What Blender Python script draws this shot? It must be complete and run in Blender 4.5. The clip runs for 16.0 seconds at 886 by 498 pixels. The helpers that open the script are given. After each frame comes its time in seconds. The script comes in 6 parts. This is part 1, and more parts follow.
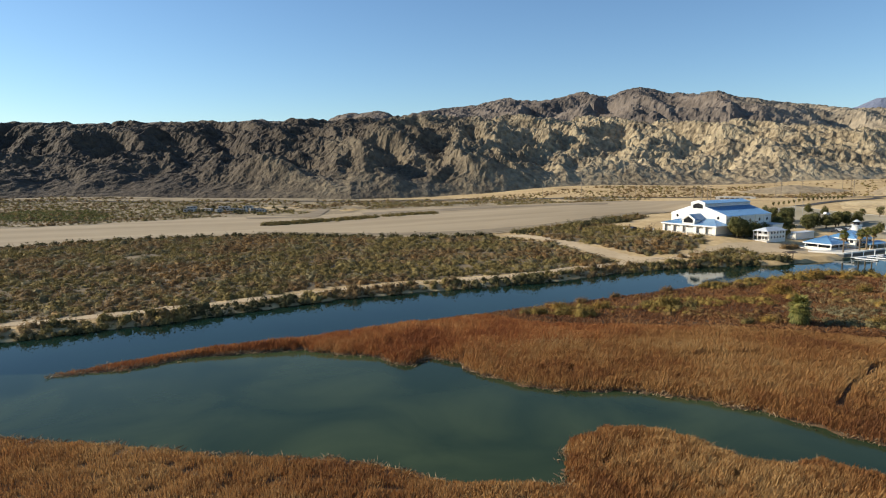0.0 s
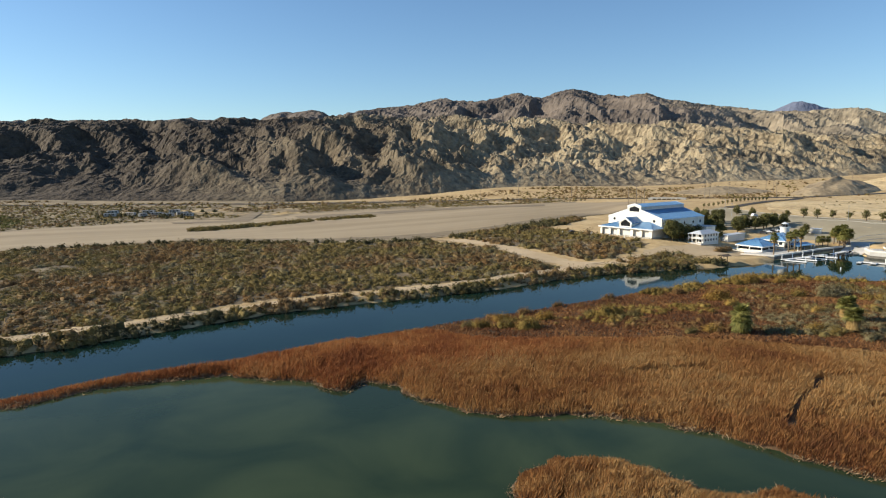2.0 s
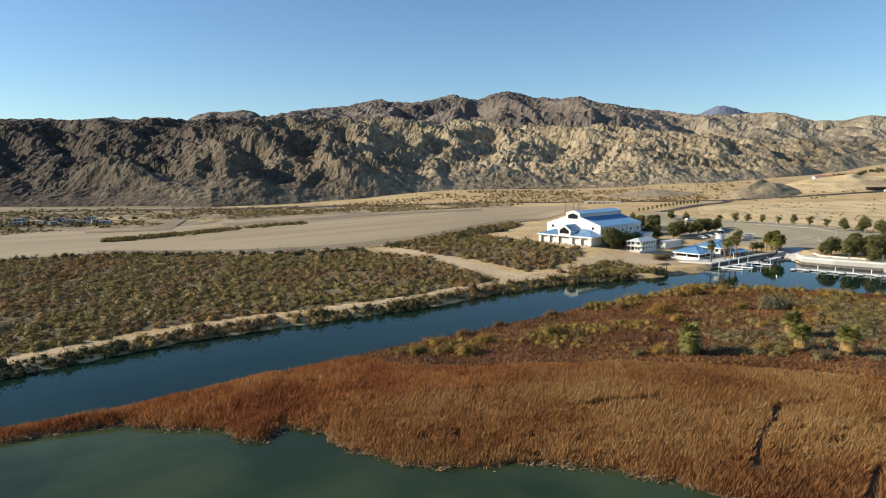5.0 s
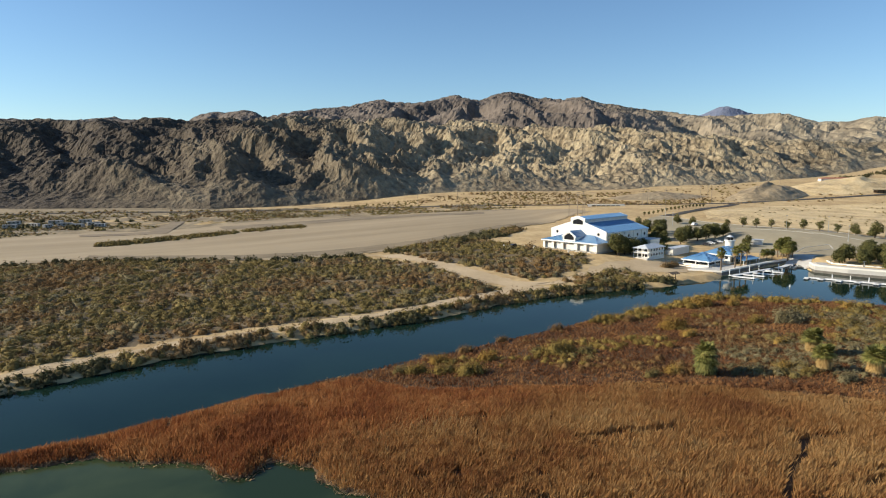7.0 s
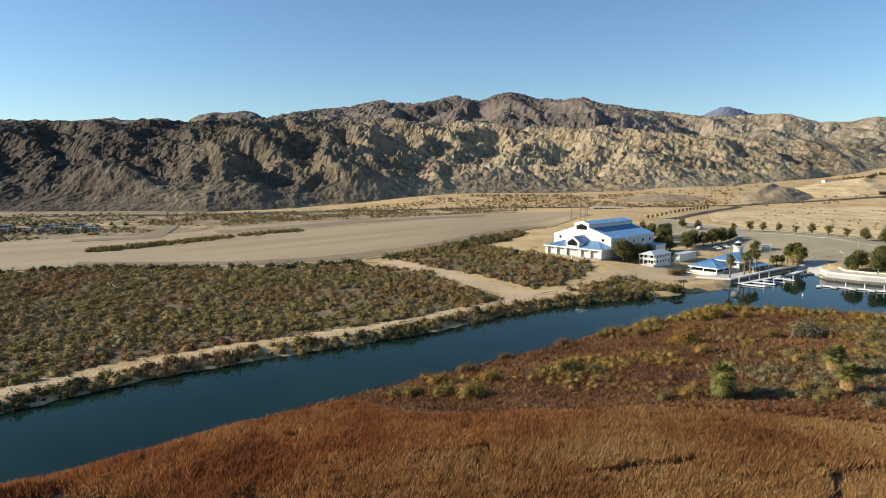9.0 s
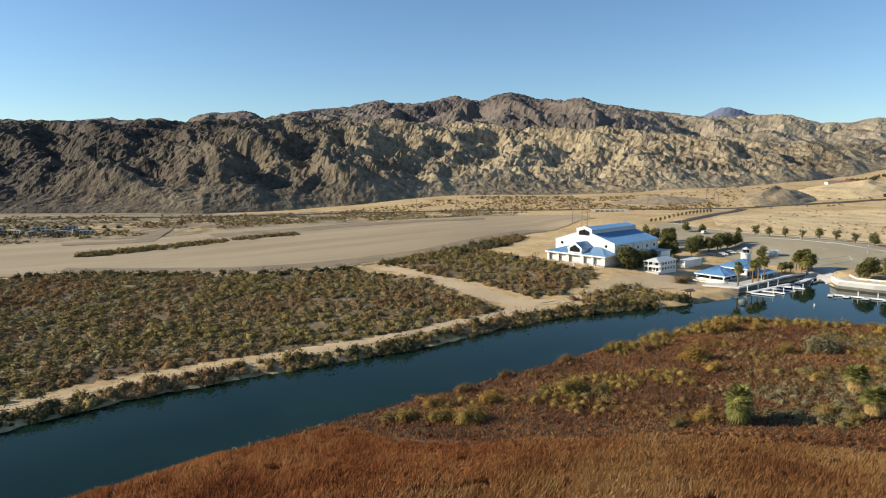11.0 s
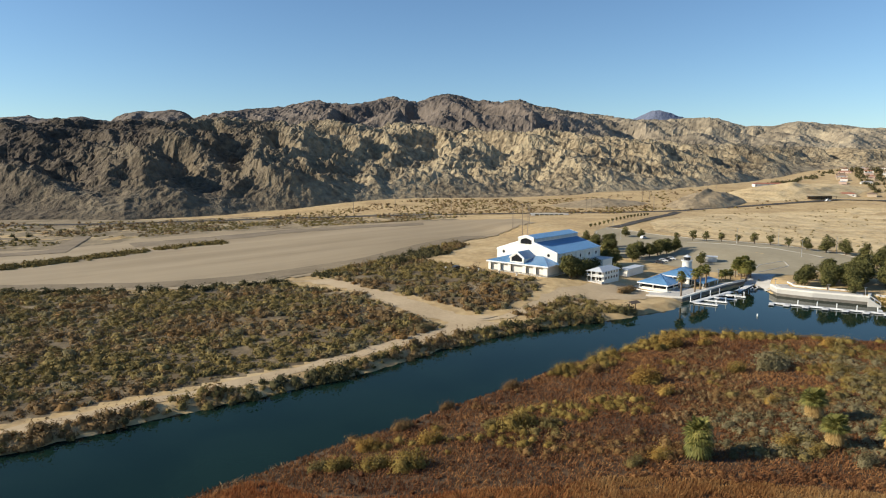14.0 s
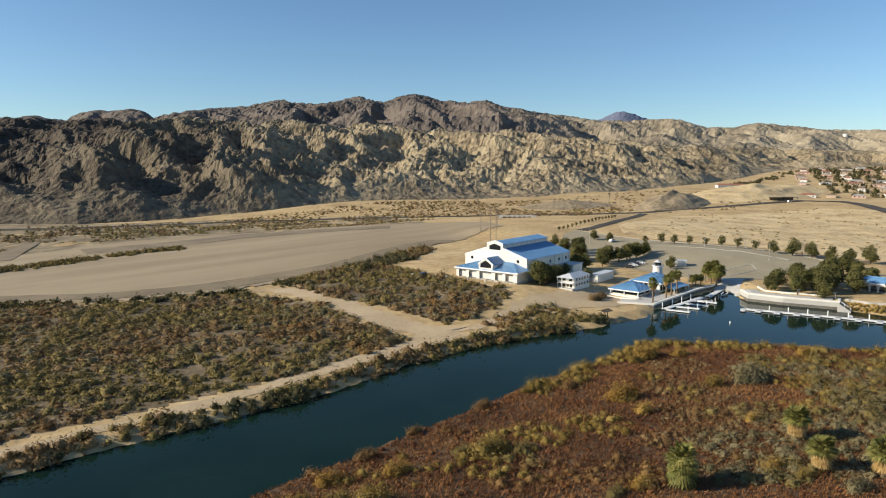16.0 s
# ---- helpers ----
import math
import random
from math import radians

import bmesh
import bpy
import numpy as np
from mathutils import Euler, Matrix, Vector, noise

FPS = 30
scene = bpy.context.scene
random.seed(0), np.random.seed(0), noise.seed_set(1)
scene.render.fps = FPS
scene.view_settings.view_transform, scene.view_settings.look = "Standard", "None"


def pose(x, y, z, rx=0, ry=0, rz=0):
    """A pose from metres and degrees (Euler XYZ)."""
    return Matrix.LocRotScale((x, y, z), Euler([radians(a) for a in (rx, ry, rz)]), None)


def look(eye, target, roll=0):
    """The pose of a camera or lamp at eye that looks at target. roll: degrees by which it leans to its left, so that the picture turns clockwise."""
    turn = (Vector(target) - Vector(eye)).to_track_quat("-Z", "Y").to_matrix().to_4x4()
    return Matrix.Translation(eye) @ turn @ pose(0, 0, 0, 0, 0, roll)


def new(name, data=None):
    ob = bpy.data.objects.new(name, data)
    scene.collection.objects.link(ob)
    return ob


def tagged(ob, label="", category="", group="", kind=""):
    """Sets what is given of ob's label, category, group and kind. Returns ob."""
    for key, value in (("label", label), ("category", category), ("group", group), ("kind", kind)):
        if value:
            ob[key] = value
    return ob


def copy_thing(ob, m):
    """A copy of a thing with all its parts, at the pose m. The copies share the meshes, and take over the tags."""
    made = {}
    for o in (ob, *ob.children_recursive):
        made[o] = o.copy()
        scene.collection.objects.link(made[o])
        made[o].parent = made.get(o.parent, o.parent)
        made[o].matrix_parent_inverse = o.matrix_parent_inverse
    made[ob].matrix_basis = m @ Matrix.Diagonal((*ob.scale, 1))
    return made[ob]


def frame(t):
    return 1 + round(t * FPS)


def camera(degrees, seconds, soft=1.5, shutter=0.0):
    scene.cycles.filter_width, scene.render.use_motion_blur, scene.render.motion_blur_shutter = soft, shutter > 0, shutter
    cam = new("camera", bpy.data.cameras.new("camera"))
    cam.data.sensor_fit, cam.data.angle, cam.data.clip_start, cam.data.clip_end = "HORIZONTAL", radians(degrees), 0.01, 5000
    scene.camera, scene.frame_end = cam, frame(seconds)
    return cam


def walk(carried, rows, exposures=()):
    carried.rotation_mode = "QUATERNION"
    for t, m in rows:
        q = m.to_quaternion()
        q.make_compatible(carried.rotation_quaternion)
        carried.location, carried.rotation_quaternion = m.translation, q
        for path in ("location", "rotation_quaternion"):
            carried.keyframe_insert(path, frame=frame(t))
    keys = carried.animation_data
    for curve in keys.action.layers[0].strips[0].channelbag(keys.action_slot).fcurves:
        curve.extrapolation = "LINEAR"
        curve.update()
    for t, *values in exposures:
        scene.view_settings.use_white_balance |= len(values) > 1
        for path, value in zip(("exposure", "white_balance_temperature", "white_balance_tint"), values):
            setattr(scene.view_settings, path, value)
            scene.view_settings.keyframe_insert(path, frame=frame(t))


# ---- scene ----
cam = camera(67.40, 16.0, soft=1.1)


def flight(t, x, y, z, yaw, pitch, roll):
    """A row of the path: the place, the heading to the right of +y, the tilt and the lean."""
    return t, pose(x, y, z, 90 + pitch, 0, -yaw) @ pose(0, 0, 0, 0, 0, roll)


walk(cam, [
    flight(0, 0.00, -0.00, 39.31, 0.01, -7.18, -0.18),
    flight(0.5, 0.00, 2.18, 39.79, 0.57, -7.21, -0.14),
    flight(1, 0.02, 4.40, 40.24, 1.83, -7.22, -0.17),
    flight(1.5, 0.10, 6.64, 40.64, 3.62, -7.21, -0.18),
    flight(2, 0.28, 8.86, 41.10, 5.41, -7.22, -0.15),
    flight(2.5, 0.56, 11.05, 41.57, 7.13, -7.21, -0.12),
    flight(3, 0.92, 13.26, 42.00, 8.87, -7.19, -0.11),
    flight(3.5, 1.32, 15.49, 42.41, 10.51, -7.17, -0.13),
    flight(4, 1.84, 17.79, 42.83, 10.88, -7.16, -0.10),
    flight(6.5, 4.37, 29.10, 45.03, 10.71, -7.13, -0.04),
    flight(7, 4.89, 31.35, 45.47, 10.68, -7.14, 0.00),
    flight(7.5, 5.33, 33.58, 45.88, 10.67, -7.13, -0.00),
    flight(8, 5.86, 35.85, 46.31, 10.67, -7.14, -0.01),
    flight(8.5, 6.34, 38.14, 46.70, 10.65, -7.13, 0.01),
    flight(9, 6.86, 40.42, 47.06, 10.65, -7.12, -0.03),
    flight(11, 9.15, 49.45, 48.69, 10.68, -7.12, 0.04),
    flight(11.5, 9.72, 51.71, 49.09, 11.68, -7.11, 0.06),
    flight(12, 10.31, 53.94, 49.51, 12.70, -7.09, 0.01),
    flight(12.5, 10.90, 56.21, 49.91, 13.55, -7.08, 0.07),
    flight(13, 11.55, 58.52, 50.36, 14.37, -7.08, 0.07),
    flight(13.5, 12.17, 60.79, 50.84, 15.15, -7.07, 0.10),
    flight(14, 12.84, 62.97, 51.30, 15.92, -7.07, 0.10),
    flight(14.5, 13.50, 65.14, 51.79, 16.66, -7.07, 0.07),
    flight(15, 14.20, 67.36, 52.25, 17.47, -7.07, 0.10),
    flight(15.5, 14.90, 69.58, 52.59, 18.29, -7.06, 0.12),
    flight(16, 15.65, 71.78, 52.84, 18.76, -7.05, 0.10),
], [(0, 0.11), (13, 0.11), (14.8, -0.03), (16, -0.03)])

# ---- world, sun ----
SUN_AZ, SUN_EL = 280.0, 25.5
SKY_WORLD = bpy.data.worlds.new("sky")
scene.world = SKY_WORLD
SKY_WORLD.use_nodes = True
_n = SKY_WORLD.node_tree.nodes
_sky = _n.new("ShaderNodeTexSky")
_sky.sky_type, _sky.sun_disc = "NISHITA", False
_sky.sun_elevation, _sky.sun_rotation = radians(SUN_EL), radians(SUN_AZ)
_sky.altitude, _sky.air_density, _sky.dust_density, _sky.ozone_density = 600, 1.0, 0.2, 2.2
_n["Background"].inputs["Strength"].default_value = 0.118
_clear = _n.new("ShaderNodeMix")
_clear.data_type, _clear.blend_type = "RGBA", "MULTIPLY"
_clear.inputs["Factor"].default_value, _clear.inputs[7].default_value = 1.0, (0.82, 0.98, 1.10, 1)
SKY_WORLD.node_tree.links.new(_sky.outputs[0], _clear.inputs[6])
SKY_WORLD.node_tree.links.new(_clear.outputs[2], _n["Background"].inputs["Color"])

sun = new("sun", bpy.data.lights.new("sun", "SUN"))
sun.data.energy, sun.data.angle, sun.data.color = 6.6, radians(0.5), (1.0, 0.905, 0.735)
_az, _el = radians(SUN_AZ), radians(SUN_EL)
sun.matrix_world = look((0, 0, 100), (-100 * math.sin(_az) * math.cos(_el), -100 * math.cos(_az) * math.cos(_el),
                                      100 - 100 * math.sin(_el)))


# ---- materials ----
def material(name, stops, scale=1.0, rough=0.9, detail=6.0, bump=0.0, bump_scale=None, metal=0.0, fine=0.35, island=0.0,
             stretch=(1, 1, 1), spec=0.3, thin=0.0, grain=None):
    """A surface whose colour runs through stops, (place, colour) by place, by two scales of noise; scale is in features a metre."""
    m = bpy.data.materials.new(name)
    m.use_nodes = True
    t, lk = m.node_tree.nodes, m.node_tree.links
    b = t["Principled BSDF"]
    geo = t.new("ShaderNodeNewGeometry")
    mp = t.new("ShaderNodeMapping")
    mp.inputs["Scale"].default_value = stretch
    if grain is not None:
        mp.vector_type = "TEXTURE"
        mp.inputs["Rotation"].default_value = (0, 0, radians(grain))
    lk.new(geo.outputs["Position"], mp.inputs["Vector"])
    big = t.new("ShaderNodeTexNoise")
    big.inputs["Scale"].default_value, big.inputs["Detail"].default_value = scale, detail
    small = t.new("ShaderNodeTexNoise")
    small.inputs["Scale"].default_value, small.inputs["Detail"].default_value = scale * 9, 4
    lk.new(mp.outputs[0], big.inputs["Vector"])
    lk.new(mp.outputs[0], small.inputs["Vector"])
    mix = t.new("ShaderNodeMix")
    mix.inputs["Factor"].default_value = fine
    lk.new(big.outputs["Fac"], mix.inputs["A"])
    lk.new(small.outputs["Fac"], mix.inputs["B"])
    src = mix.outputs["Result"]
    if island:
        mix2 = t.new("ShaderNodeMix")
        mix2.inputs["Factor"].default_value = island
        lk.new(src, mix2.inputs["A"])
        lk.new(geo.outputs["Random Per Island"], mix2.inputs["B"])
        src = mix2.outputs["Result"]
    ramp = t.new("ShaderNodeValToRGB")
    e = ramp.color_ramp.elements
    while len(e) < len(stops):
        e.new(0.5)
    for k, (at, col) in enumerate(stops):
        e[k].position, e[k].color = at, (*col, 1)
    lk.new(src, ramp.inputs["Fac"])
    lk.new(ramp.outputs["Color"], b.inputs["Base Color"])
    b.inputs["Roughness"].default_value, b.inputs["Metallic"].default_value = rough, metal
    b.inputs["Specular IOR Level"].default_value = spec
    if bump:
        bn = t.new("ShaderNodeTexNoise")
        bn.inputs["Scale"].default_value, bn.inputs["Detail"].default_value = bump_scale or scale * 4, 8
        lk.new(mp.outputs[0], bn.inputs["Vector"])
        bp = t.new("ShaderNodeBump")
        bp.inputs["Strength"].default_value, bp.inputs["Distance"].default_value = 1.0, bump
        lk.new(bn.outputs["Fac"], bp.inputs["Height"])
        lk.new(bp.outputs[0], b.inputs["Normal"])
    if thin:
        through_leaf, both = t.new("ShaderNodeBsdfTranslucent"), t.new("ShaderNodeMixShader")
        lk.new(ramp.outputs["Color"], through_leaf.inputs["Color"])
        both.inputs["Fac"].default_value = thin
        lk.new(b.outputs[0], both.inputs[1])
        lk.new(through_leaf.outputs[0], both.inputs[2])
        lk.new(both.outputs[0], t["Material Output"].inputs["Surface"])
    return m


M_SAND = material("sand", [(0.34, (0.315, 0.213, 0.103)), (0.5, (0.468, 0.330, 0.160)), (0.64, (0.58, 0.43, 0.228))], 0.035, fine=0.45, bump=0.6, bump_scale=0.2)
# paler than the valley sand, with a sunward slope's brightness in the colour
M_PALESAND = material("sunlit_eroded_sand", [(0.37, (0.385, 0.272, 0.140)), (0.48, (0.555, 0.410, 0.215)), (0.62, (0.68, 0.525, 0.295))], 0.045, fine=0.5, bump=3.0, bump_scale=0.06)
M_SOIL = material("marsh_soil", [(0.3, (0.07, 0.045, 0.025)), (0.7, (0.15, 0.09, 0.045))], 0.1, bump=0.2, bump_scale=1)
M_LITTER = material("scrub_litter_soil", [(0.36, (0.10, 0.074, 0.040)), (0.54, (0.165, 0.122, 0.068)), (0.68, (0.34, 0.26, 0.155))], 0.06, bump=0.25, bump_scale=0.8)
M_FIELD = material("graded_sand", [(0.32, (0.275, 0.210, 0.126)), (0.5, (0.342, 0.265, 0.165)), (0.68, (0.405, 0.318, 0.202))], 0.035, fine=0.12,
                   bump=0.15, bump_scale=0.4, stretch=(7, 0.8, 1), grain=27)
M_ROCK = material("desert_rock", [(0.36, (0.115, 0.088, 0.056)), (0.45, (0.225, 0.175, 0.109)), (0.54, (0.330, 0.262, 0.162)), (0.64, (0.410, 0.332, 0.210))],
                  0.014, fine=0.55, bump=4.0, bump_scale=0.16)


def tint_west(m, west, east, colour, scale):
    """Multiplies a rock's colour towards the west, in ragged patches, painting in shade and haze."""
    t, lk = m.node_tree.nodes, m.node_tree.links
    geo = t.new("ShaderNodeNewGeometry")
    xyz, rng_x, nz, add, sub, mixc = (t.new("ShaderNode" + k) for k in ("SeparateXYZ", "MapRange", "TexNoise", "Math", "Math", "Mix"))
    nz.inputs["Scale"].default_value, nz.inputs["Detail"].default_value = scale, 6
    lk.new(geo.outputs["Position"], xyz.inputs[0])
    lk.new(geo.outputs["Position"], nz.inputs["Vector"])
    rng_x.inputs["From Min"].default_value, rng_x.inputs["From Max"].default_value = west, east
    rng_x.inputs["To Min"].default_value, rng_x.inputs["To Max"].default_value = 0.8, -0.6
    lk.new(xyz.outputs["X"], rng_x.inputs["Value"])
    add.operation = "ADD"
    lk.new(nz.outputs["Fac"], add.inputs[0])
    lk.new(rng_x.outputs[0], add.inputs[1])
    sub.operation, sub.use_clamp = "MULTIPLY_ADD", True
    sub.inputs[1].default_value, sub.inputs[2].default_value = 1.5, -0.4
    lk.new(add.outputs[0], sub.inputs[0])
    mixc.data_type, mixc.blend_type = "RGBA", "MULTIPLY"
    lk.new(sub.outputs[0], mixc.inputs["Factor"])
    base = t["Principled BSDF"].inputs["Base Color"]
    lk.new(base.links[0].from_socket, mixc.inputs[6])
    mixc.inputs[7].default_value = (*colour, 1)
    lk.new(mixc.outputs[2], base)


# the shade on the front range's western slopes, painted into its rock colour
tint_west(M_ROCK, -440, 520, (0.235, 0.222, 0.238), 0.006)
M_FAR = material("far_rock", [(0.38, (0.17, 0.14, 0.10)), (0.62, (0.40, 0.33, 0.225))], 0.006, fine=0.4, bump=7, bump_scale=0.06)
# the far peak's rock, with the blue of distance haze in its colour
M_PEAK = material("hazed_distant_rock", [(0.38, (0.13, 0.15, 0.21)), (0.62, (0.19, 0.21, 0.28))], 0.006, fine=0.4, bump=8, bump_scale=0.05)
# distance haze painted into the high range as a blue-gray tint
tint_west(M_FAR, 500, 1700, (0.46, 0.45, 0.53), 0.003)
M_ASPHALT = material("old_asphalt", [(0.3, (0.287, 0.240, 0.154)), (0.7, (0.392, 0.333, 0.220))], 0.05, bump=0.02, bump_scale=4)
M_ROAD = material("road_asphalt", [(0.3, (0.062, 0.056, 0.050)), (0.7, (0.105, 0.096, 0.086))], 0.05, rough=0.97, bump=0.02, bump_scale=4, spec=0.08)
M_WHITE = material("white_stucco", [(0.3, (0.72, 0.68, 0.595)), (0.7, (0.81, 0.77, 0.685))], 0.15, rough=0.85, bump=0.01, bump_scale=8)
M_BLUE = material("blue_metal_roof", [(0.3, (0.11, 0.25, 0.42)), (0.7, (0.15, 0.31, 0.49))], 0.12, rough=0.42, spec=0.5)
M_DARK = material("dark_glass", [(0.3, (0.012, 0.013, 0.016)), (0.7, (0.025, 0.027, 0.03))], 0.5, rough=0.12, spec=0.6)
M_CONC = material("pale_concrete", [(0.3, (0.42, 0.40, 0.36)), (0.7, (0.58, 0.55, 0.50))], 0.2, bump=0.02, bump_scale=5)


def water_material(name, low, high, ripple):
    """Water with a body colour that drifts between two tones, a mirror gloss and small ripples."""
    m = bpy.data.materials.new(name)
    m.use_nodes = True
    t, lk = m.node_tree.nodes, m.node_tree.links
    b = t["Principled BSDF"]
    b.inputs["Roughness"].default_value, b.inputs["IOR"].default_value = 0.03, 1.15
    geo = t.new("ShaderNodeNewGeometry")
    drift = t.new("ShaderNodeTexNoise")
    drift.inputs["Scale"].default_value, drift.inputs["Detail"].default_value = 0.045, 5
    drift.inputs["Distortion"].default_value = 0.6
    lk.new(geo.outputs["Position"], drift.inputs["Vector"])
    ramp = t.new("ShaderNodeValToRGB")
    ramp.color_ramp.elements[0].position, ramp.color_ramp.elements[0].color = 0.36, (*low, 1)
    ramp.color_ramp.elements[1].position, ramp.color_ramp.elements[1].color = 0.66, (*high, 1)
    lk.new(drift.outputs["Fac"], ramp.inputs["Fac"])
    lk.new(ramp.outputs["Color"], b.inputs["Base Color"])
    wave = t.new("ShaderNodeTexNoise")
    wave.inputs["Scale"].default_value, wave.inputs["Detail"].default_value = 0.9, 3
    lk.new(geo.outputs["Position"], wave.inputs["Vector"])
    bp = t.new("ShaderNodeBump")
    bp.inputs["Strength"].default_value, bp.inputs["Distance"].default_value = 1.0, ripple
    lk.new(wave.outputs["Fac"], bp.inputs["Height"])
    lk.new(bp.outputs[0], b.inputs["Normal"])
    return m


M_CHANNEL = water_material("channel_water", (0.005, 0.017, 0.0125), (0.008, 0.023, 0.0165), 0.006)
M_LAGOON = water_material("lagoon_water", (0.019, 0.034, 0.017), (0.044, 0.062, 0.028), 0.010)

# ---- plan of the shores, looking along +y from the start of the flight ----
NORTH = [(-900, -300), (-300, 40), (-140, 122), (-100, 146), (-75, 162), (-53, 177), (-31, 194), (-4, 206), (22, 216), (47, 228), (64, 240), (87, 250),
         (108, 255), (133, 260), (146, 264), (158, 267), (167, 276), (187, 287), (204, 296), (218, 302), (224, 299), (217, 287),
         (214.8, 278.8), (221.8, 268.6), (234.6, 255), (240, 245), (252, 228), (266, 205), (335, 112), (900, -300),
         (4900, -300), (4900, 4950), (-4900, 4950), (-4900, -300)]
MARSH = [(-74, 121.5), (-64, 130), (-52, 138), (-33, 146), (-20, 154), (-3, 165), (14, 174), (28, 182), (39, 187), (51, 194), (69, 203), (89, 215),
         (111, 224), (137, 239), (153, 230), (174, 225), (190, 210), (215, 198), (300, 150), (420, 60), (300, -60), (150, 10), (110, 48), (80, 70),
         (64, 87), (57, 94), (52, 101), (44, 107), (33, 112), (21, 112), (13, 116), (6, 123), (3, 129), (-3, 133), (-6, 128), (-9, 128),
         (-13, 133), (-20, 135), (-31, 139), (-41, 137), (-53, 133), (-62, 125)]
NEAR = [(-300, 88), (-65, 92), (-43, 89), (-30, 86), (-14, 85), (-6, 82), (1, 78), (8, 78), (15, 77), (16, 85), (18, 91), (24, 95), (33, 94),
        (37, 89), (39, 85), (45, 82), (50, 84), (56, 78), (70, 66), (100, 40), (140, -10), (300, -300), (-300, -300)]
PLAIN = [(-330, 60), (-140, 122), (-75, 162), (-31, 194), (-4, 206), (22, 216), (47, 228), (64, 240), (70, 262), (60, 282), (50, 314), (26, 346), (-24, 339), (-62, 348),
         (-104, 358), (-168, 331), (-204, 297), (-330, 190)]
TRIANGLE = [(44, 352), (70, 372), (95, 385), (101, 365), (104, 346), (116, 318), (126, 302), (112, 289), (98, 277), (84, 272), (76, 290), (56, 320)]
LEVELS = [(-250, 150, 1.2), (-60, 200, 1.3), (20, 222, 1.3), (70, 255, 1.3), (130, 266, 1.0), (0, 300, 2.0), (-100, 300, 1.6), (20, 350, 2.2),
          (-130, 530, 1.0), (-100, 400, 1.4), (80, 330, 3.2), (114, 340, 6.2), (150, 345, 6.3), (128, 316, 5.8), (150, 308, 4.6), (172, 296, 1.3), (161, 291, 1.0), (268, 375, 7.5), (225, 330, 3.5),
          (300, 270, 3.5), (242, 282, 3.2), (236, 264, 3.2), (252, 247, 3.3), (262, 262, 3.4), (300, 500, 11), (217, 495, 10), (150, 500, 5), (0, 600, 3), (-200, 700, 5), (200, 850, 14), (500, 950, 20),
          (744, 1077, 27), (-400, 700, 7), (1600, 1800, 60), (200, 315, 2.2), (750, 675, 15), (840, 790, 25), (950, 860, 35), (1150, 1000, 49), (1400, 1150, 62), (268, 292, 3.4)]


def inside_by(poly, x, y):
    """How far each place lies inside the outline: metres, below nought outside it."""
    x, y = np.asarray(x, np.float32), np.asarray(y, np.float32)
    best, odd = np.full(x.shape, 1e9, np.float32), np.zeros(x.shape, bool)
    for (ax, ay), (bx, by) in zip(poly, poly[1:] + poly[:1]):
        dx, dy = bx - ax, by - ay
        k = np.clip(((x - ax) * dx + (y - ay) * dy) / (dx * dx + dy * dy), 0, 1)
        best = np.minimum(best, np.hypot(x - ax - k * dx, y - ay - k * dy))
        if dy:
            odd ^= ((ay > y) != (by > y)) & (x < ax + (y - ay) * dx / dy)
    return np.where(odd, best, -best)


def wobble(x, y, s):
    return np.sin(x * s + 1.7 * np.sin(y * s * 0.7)) * np.sin(y * s * 1.13 + 1.3 * np.sin(x * s * 0.9 + 2))


def on_land(x, y):
    far = np.maximum(np.maximum(inside_by(NORTH, x, y), inside_by(MARSH, x, y)), inside_by(NEAR, x, y))
    return far + 0.8 * wobble(x, y, 0.55) + 0.5 * wobble(x, y, 1.4)


def ground_z(x, y):
    """The height of the ground; the water stands at nought."""
    x, y = np.asarray(x, float), np.asarray(y, float)
    top, under = np.zeros(x.shape), np.zeros(x.shape)
    for ax, ay, az in LEVELS:
        w = 1 / ((x - ax) ** 2 + (y - ay) ** 2 + 150.0) ** 1.6
        top, under = top + w * az, under + w
    base = top / under + 0.12 * wobble(x, y, 0.23)
    marsh = np.maximum(inside_by(MARSH, x, y), inside_by(NEAR, x, y))
    base = np.where(marsh > -1, np.minimum(base, 0.25 + 0.02 * np.clip(marsh, 0, 30)), base)
    d = on_land(x, y)
    shore = np.where(d > 0, np.minimum(base, 0.05 + 0.42 * d), np.maximum(-2.2, 0.05 + 0.35 * d))
    return shore


def gz(x, y):
    return float(ground_z(np.array([x]), np.array([y]))[0])


# ---- mesh helpers ----
def link(name, bm, mat, parent=None, smooth=False):
    me = bpy.data.meshes.new(name)
    bm.normal_update()
    bm.to_mesh(me)
    bm.free()
    if mat:
        me.materials.append(mat)
    if smooth:
        me.polygons.foreach_set("use_smooth", [True] * len(me.polygons))
    ob = new(name, me)
    ob.parent = parent
    return ob


def part(name, bm, mat, parent, label=""):
    return tagged(link(name, bm, mat, parent), label)


def raw(name, verts, faces, mat, smooth=False, parent=None):
    """One mesh from arrays of corners (n, 3) and of faces (m, 3 or 4)."""
    verts, faces = np.ascontiguousarray(verts, np.float32), np.ascontiguousarray(faces, np.int32)
    me = bpy.data.meshes.new(name)
    me.vertices.add(len(verts))
    me.vertices.foreach_set("co", verts.ravel())
    me.loops.add(faces.size)
    me.loops.foreach_set("vertex_index", faces.ravel())
    me.polygons.add(len(faces))
    me.polygons.foreach_set("loop_start", np.arange(0, faces.size, faces.shape[1], dtype=np.int32))
    me.polygons.foreach_set("use_smooth", np.ascontiguousarray(np.broadcast_to(smooth, len(faces))))
    me.materials.append(mat)
    me.update(calc_edges=True)
    ob = new(name, me)
    ob.parent = parent
    return ob


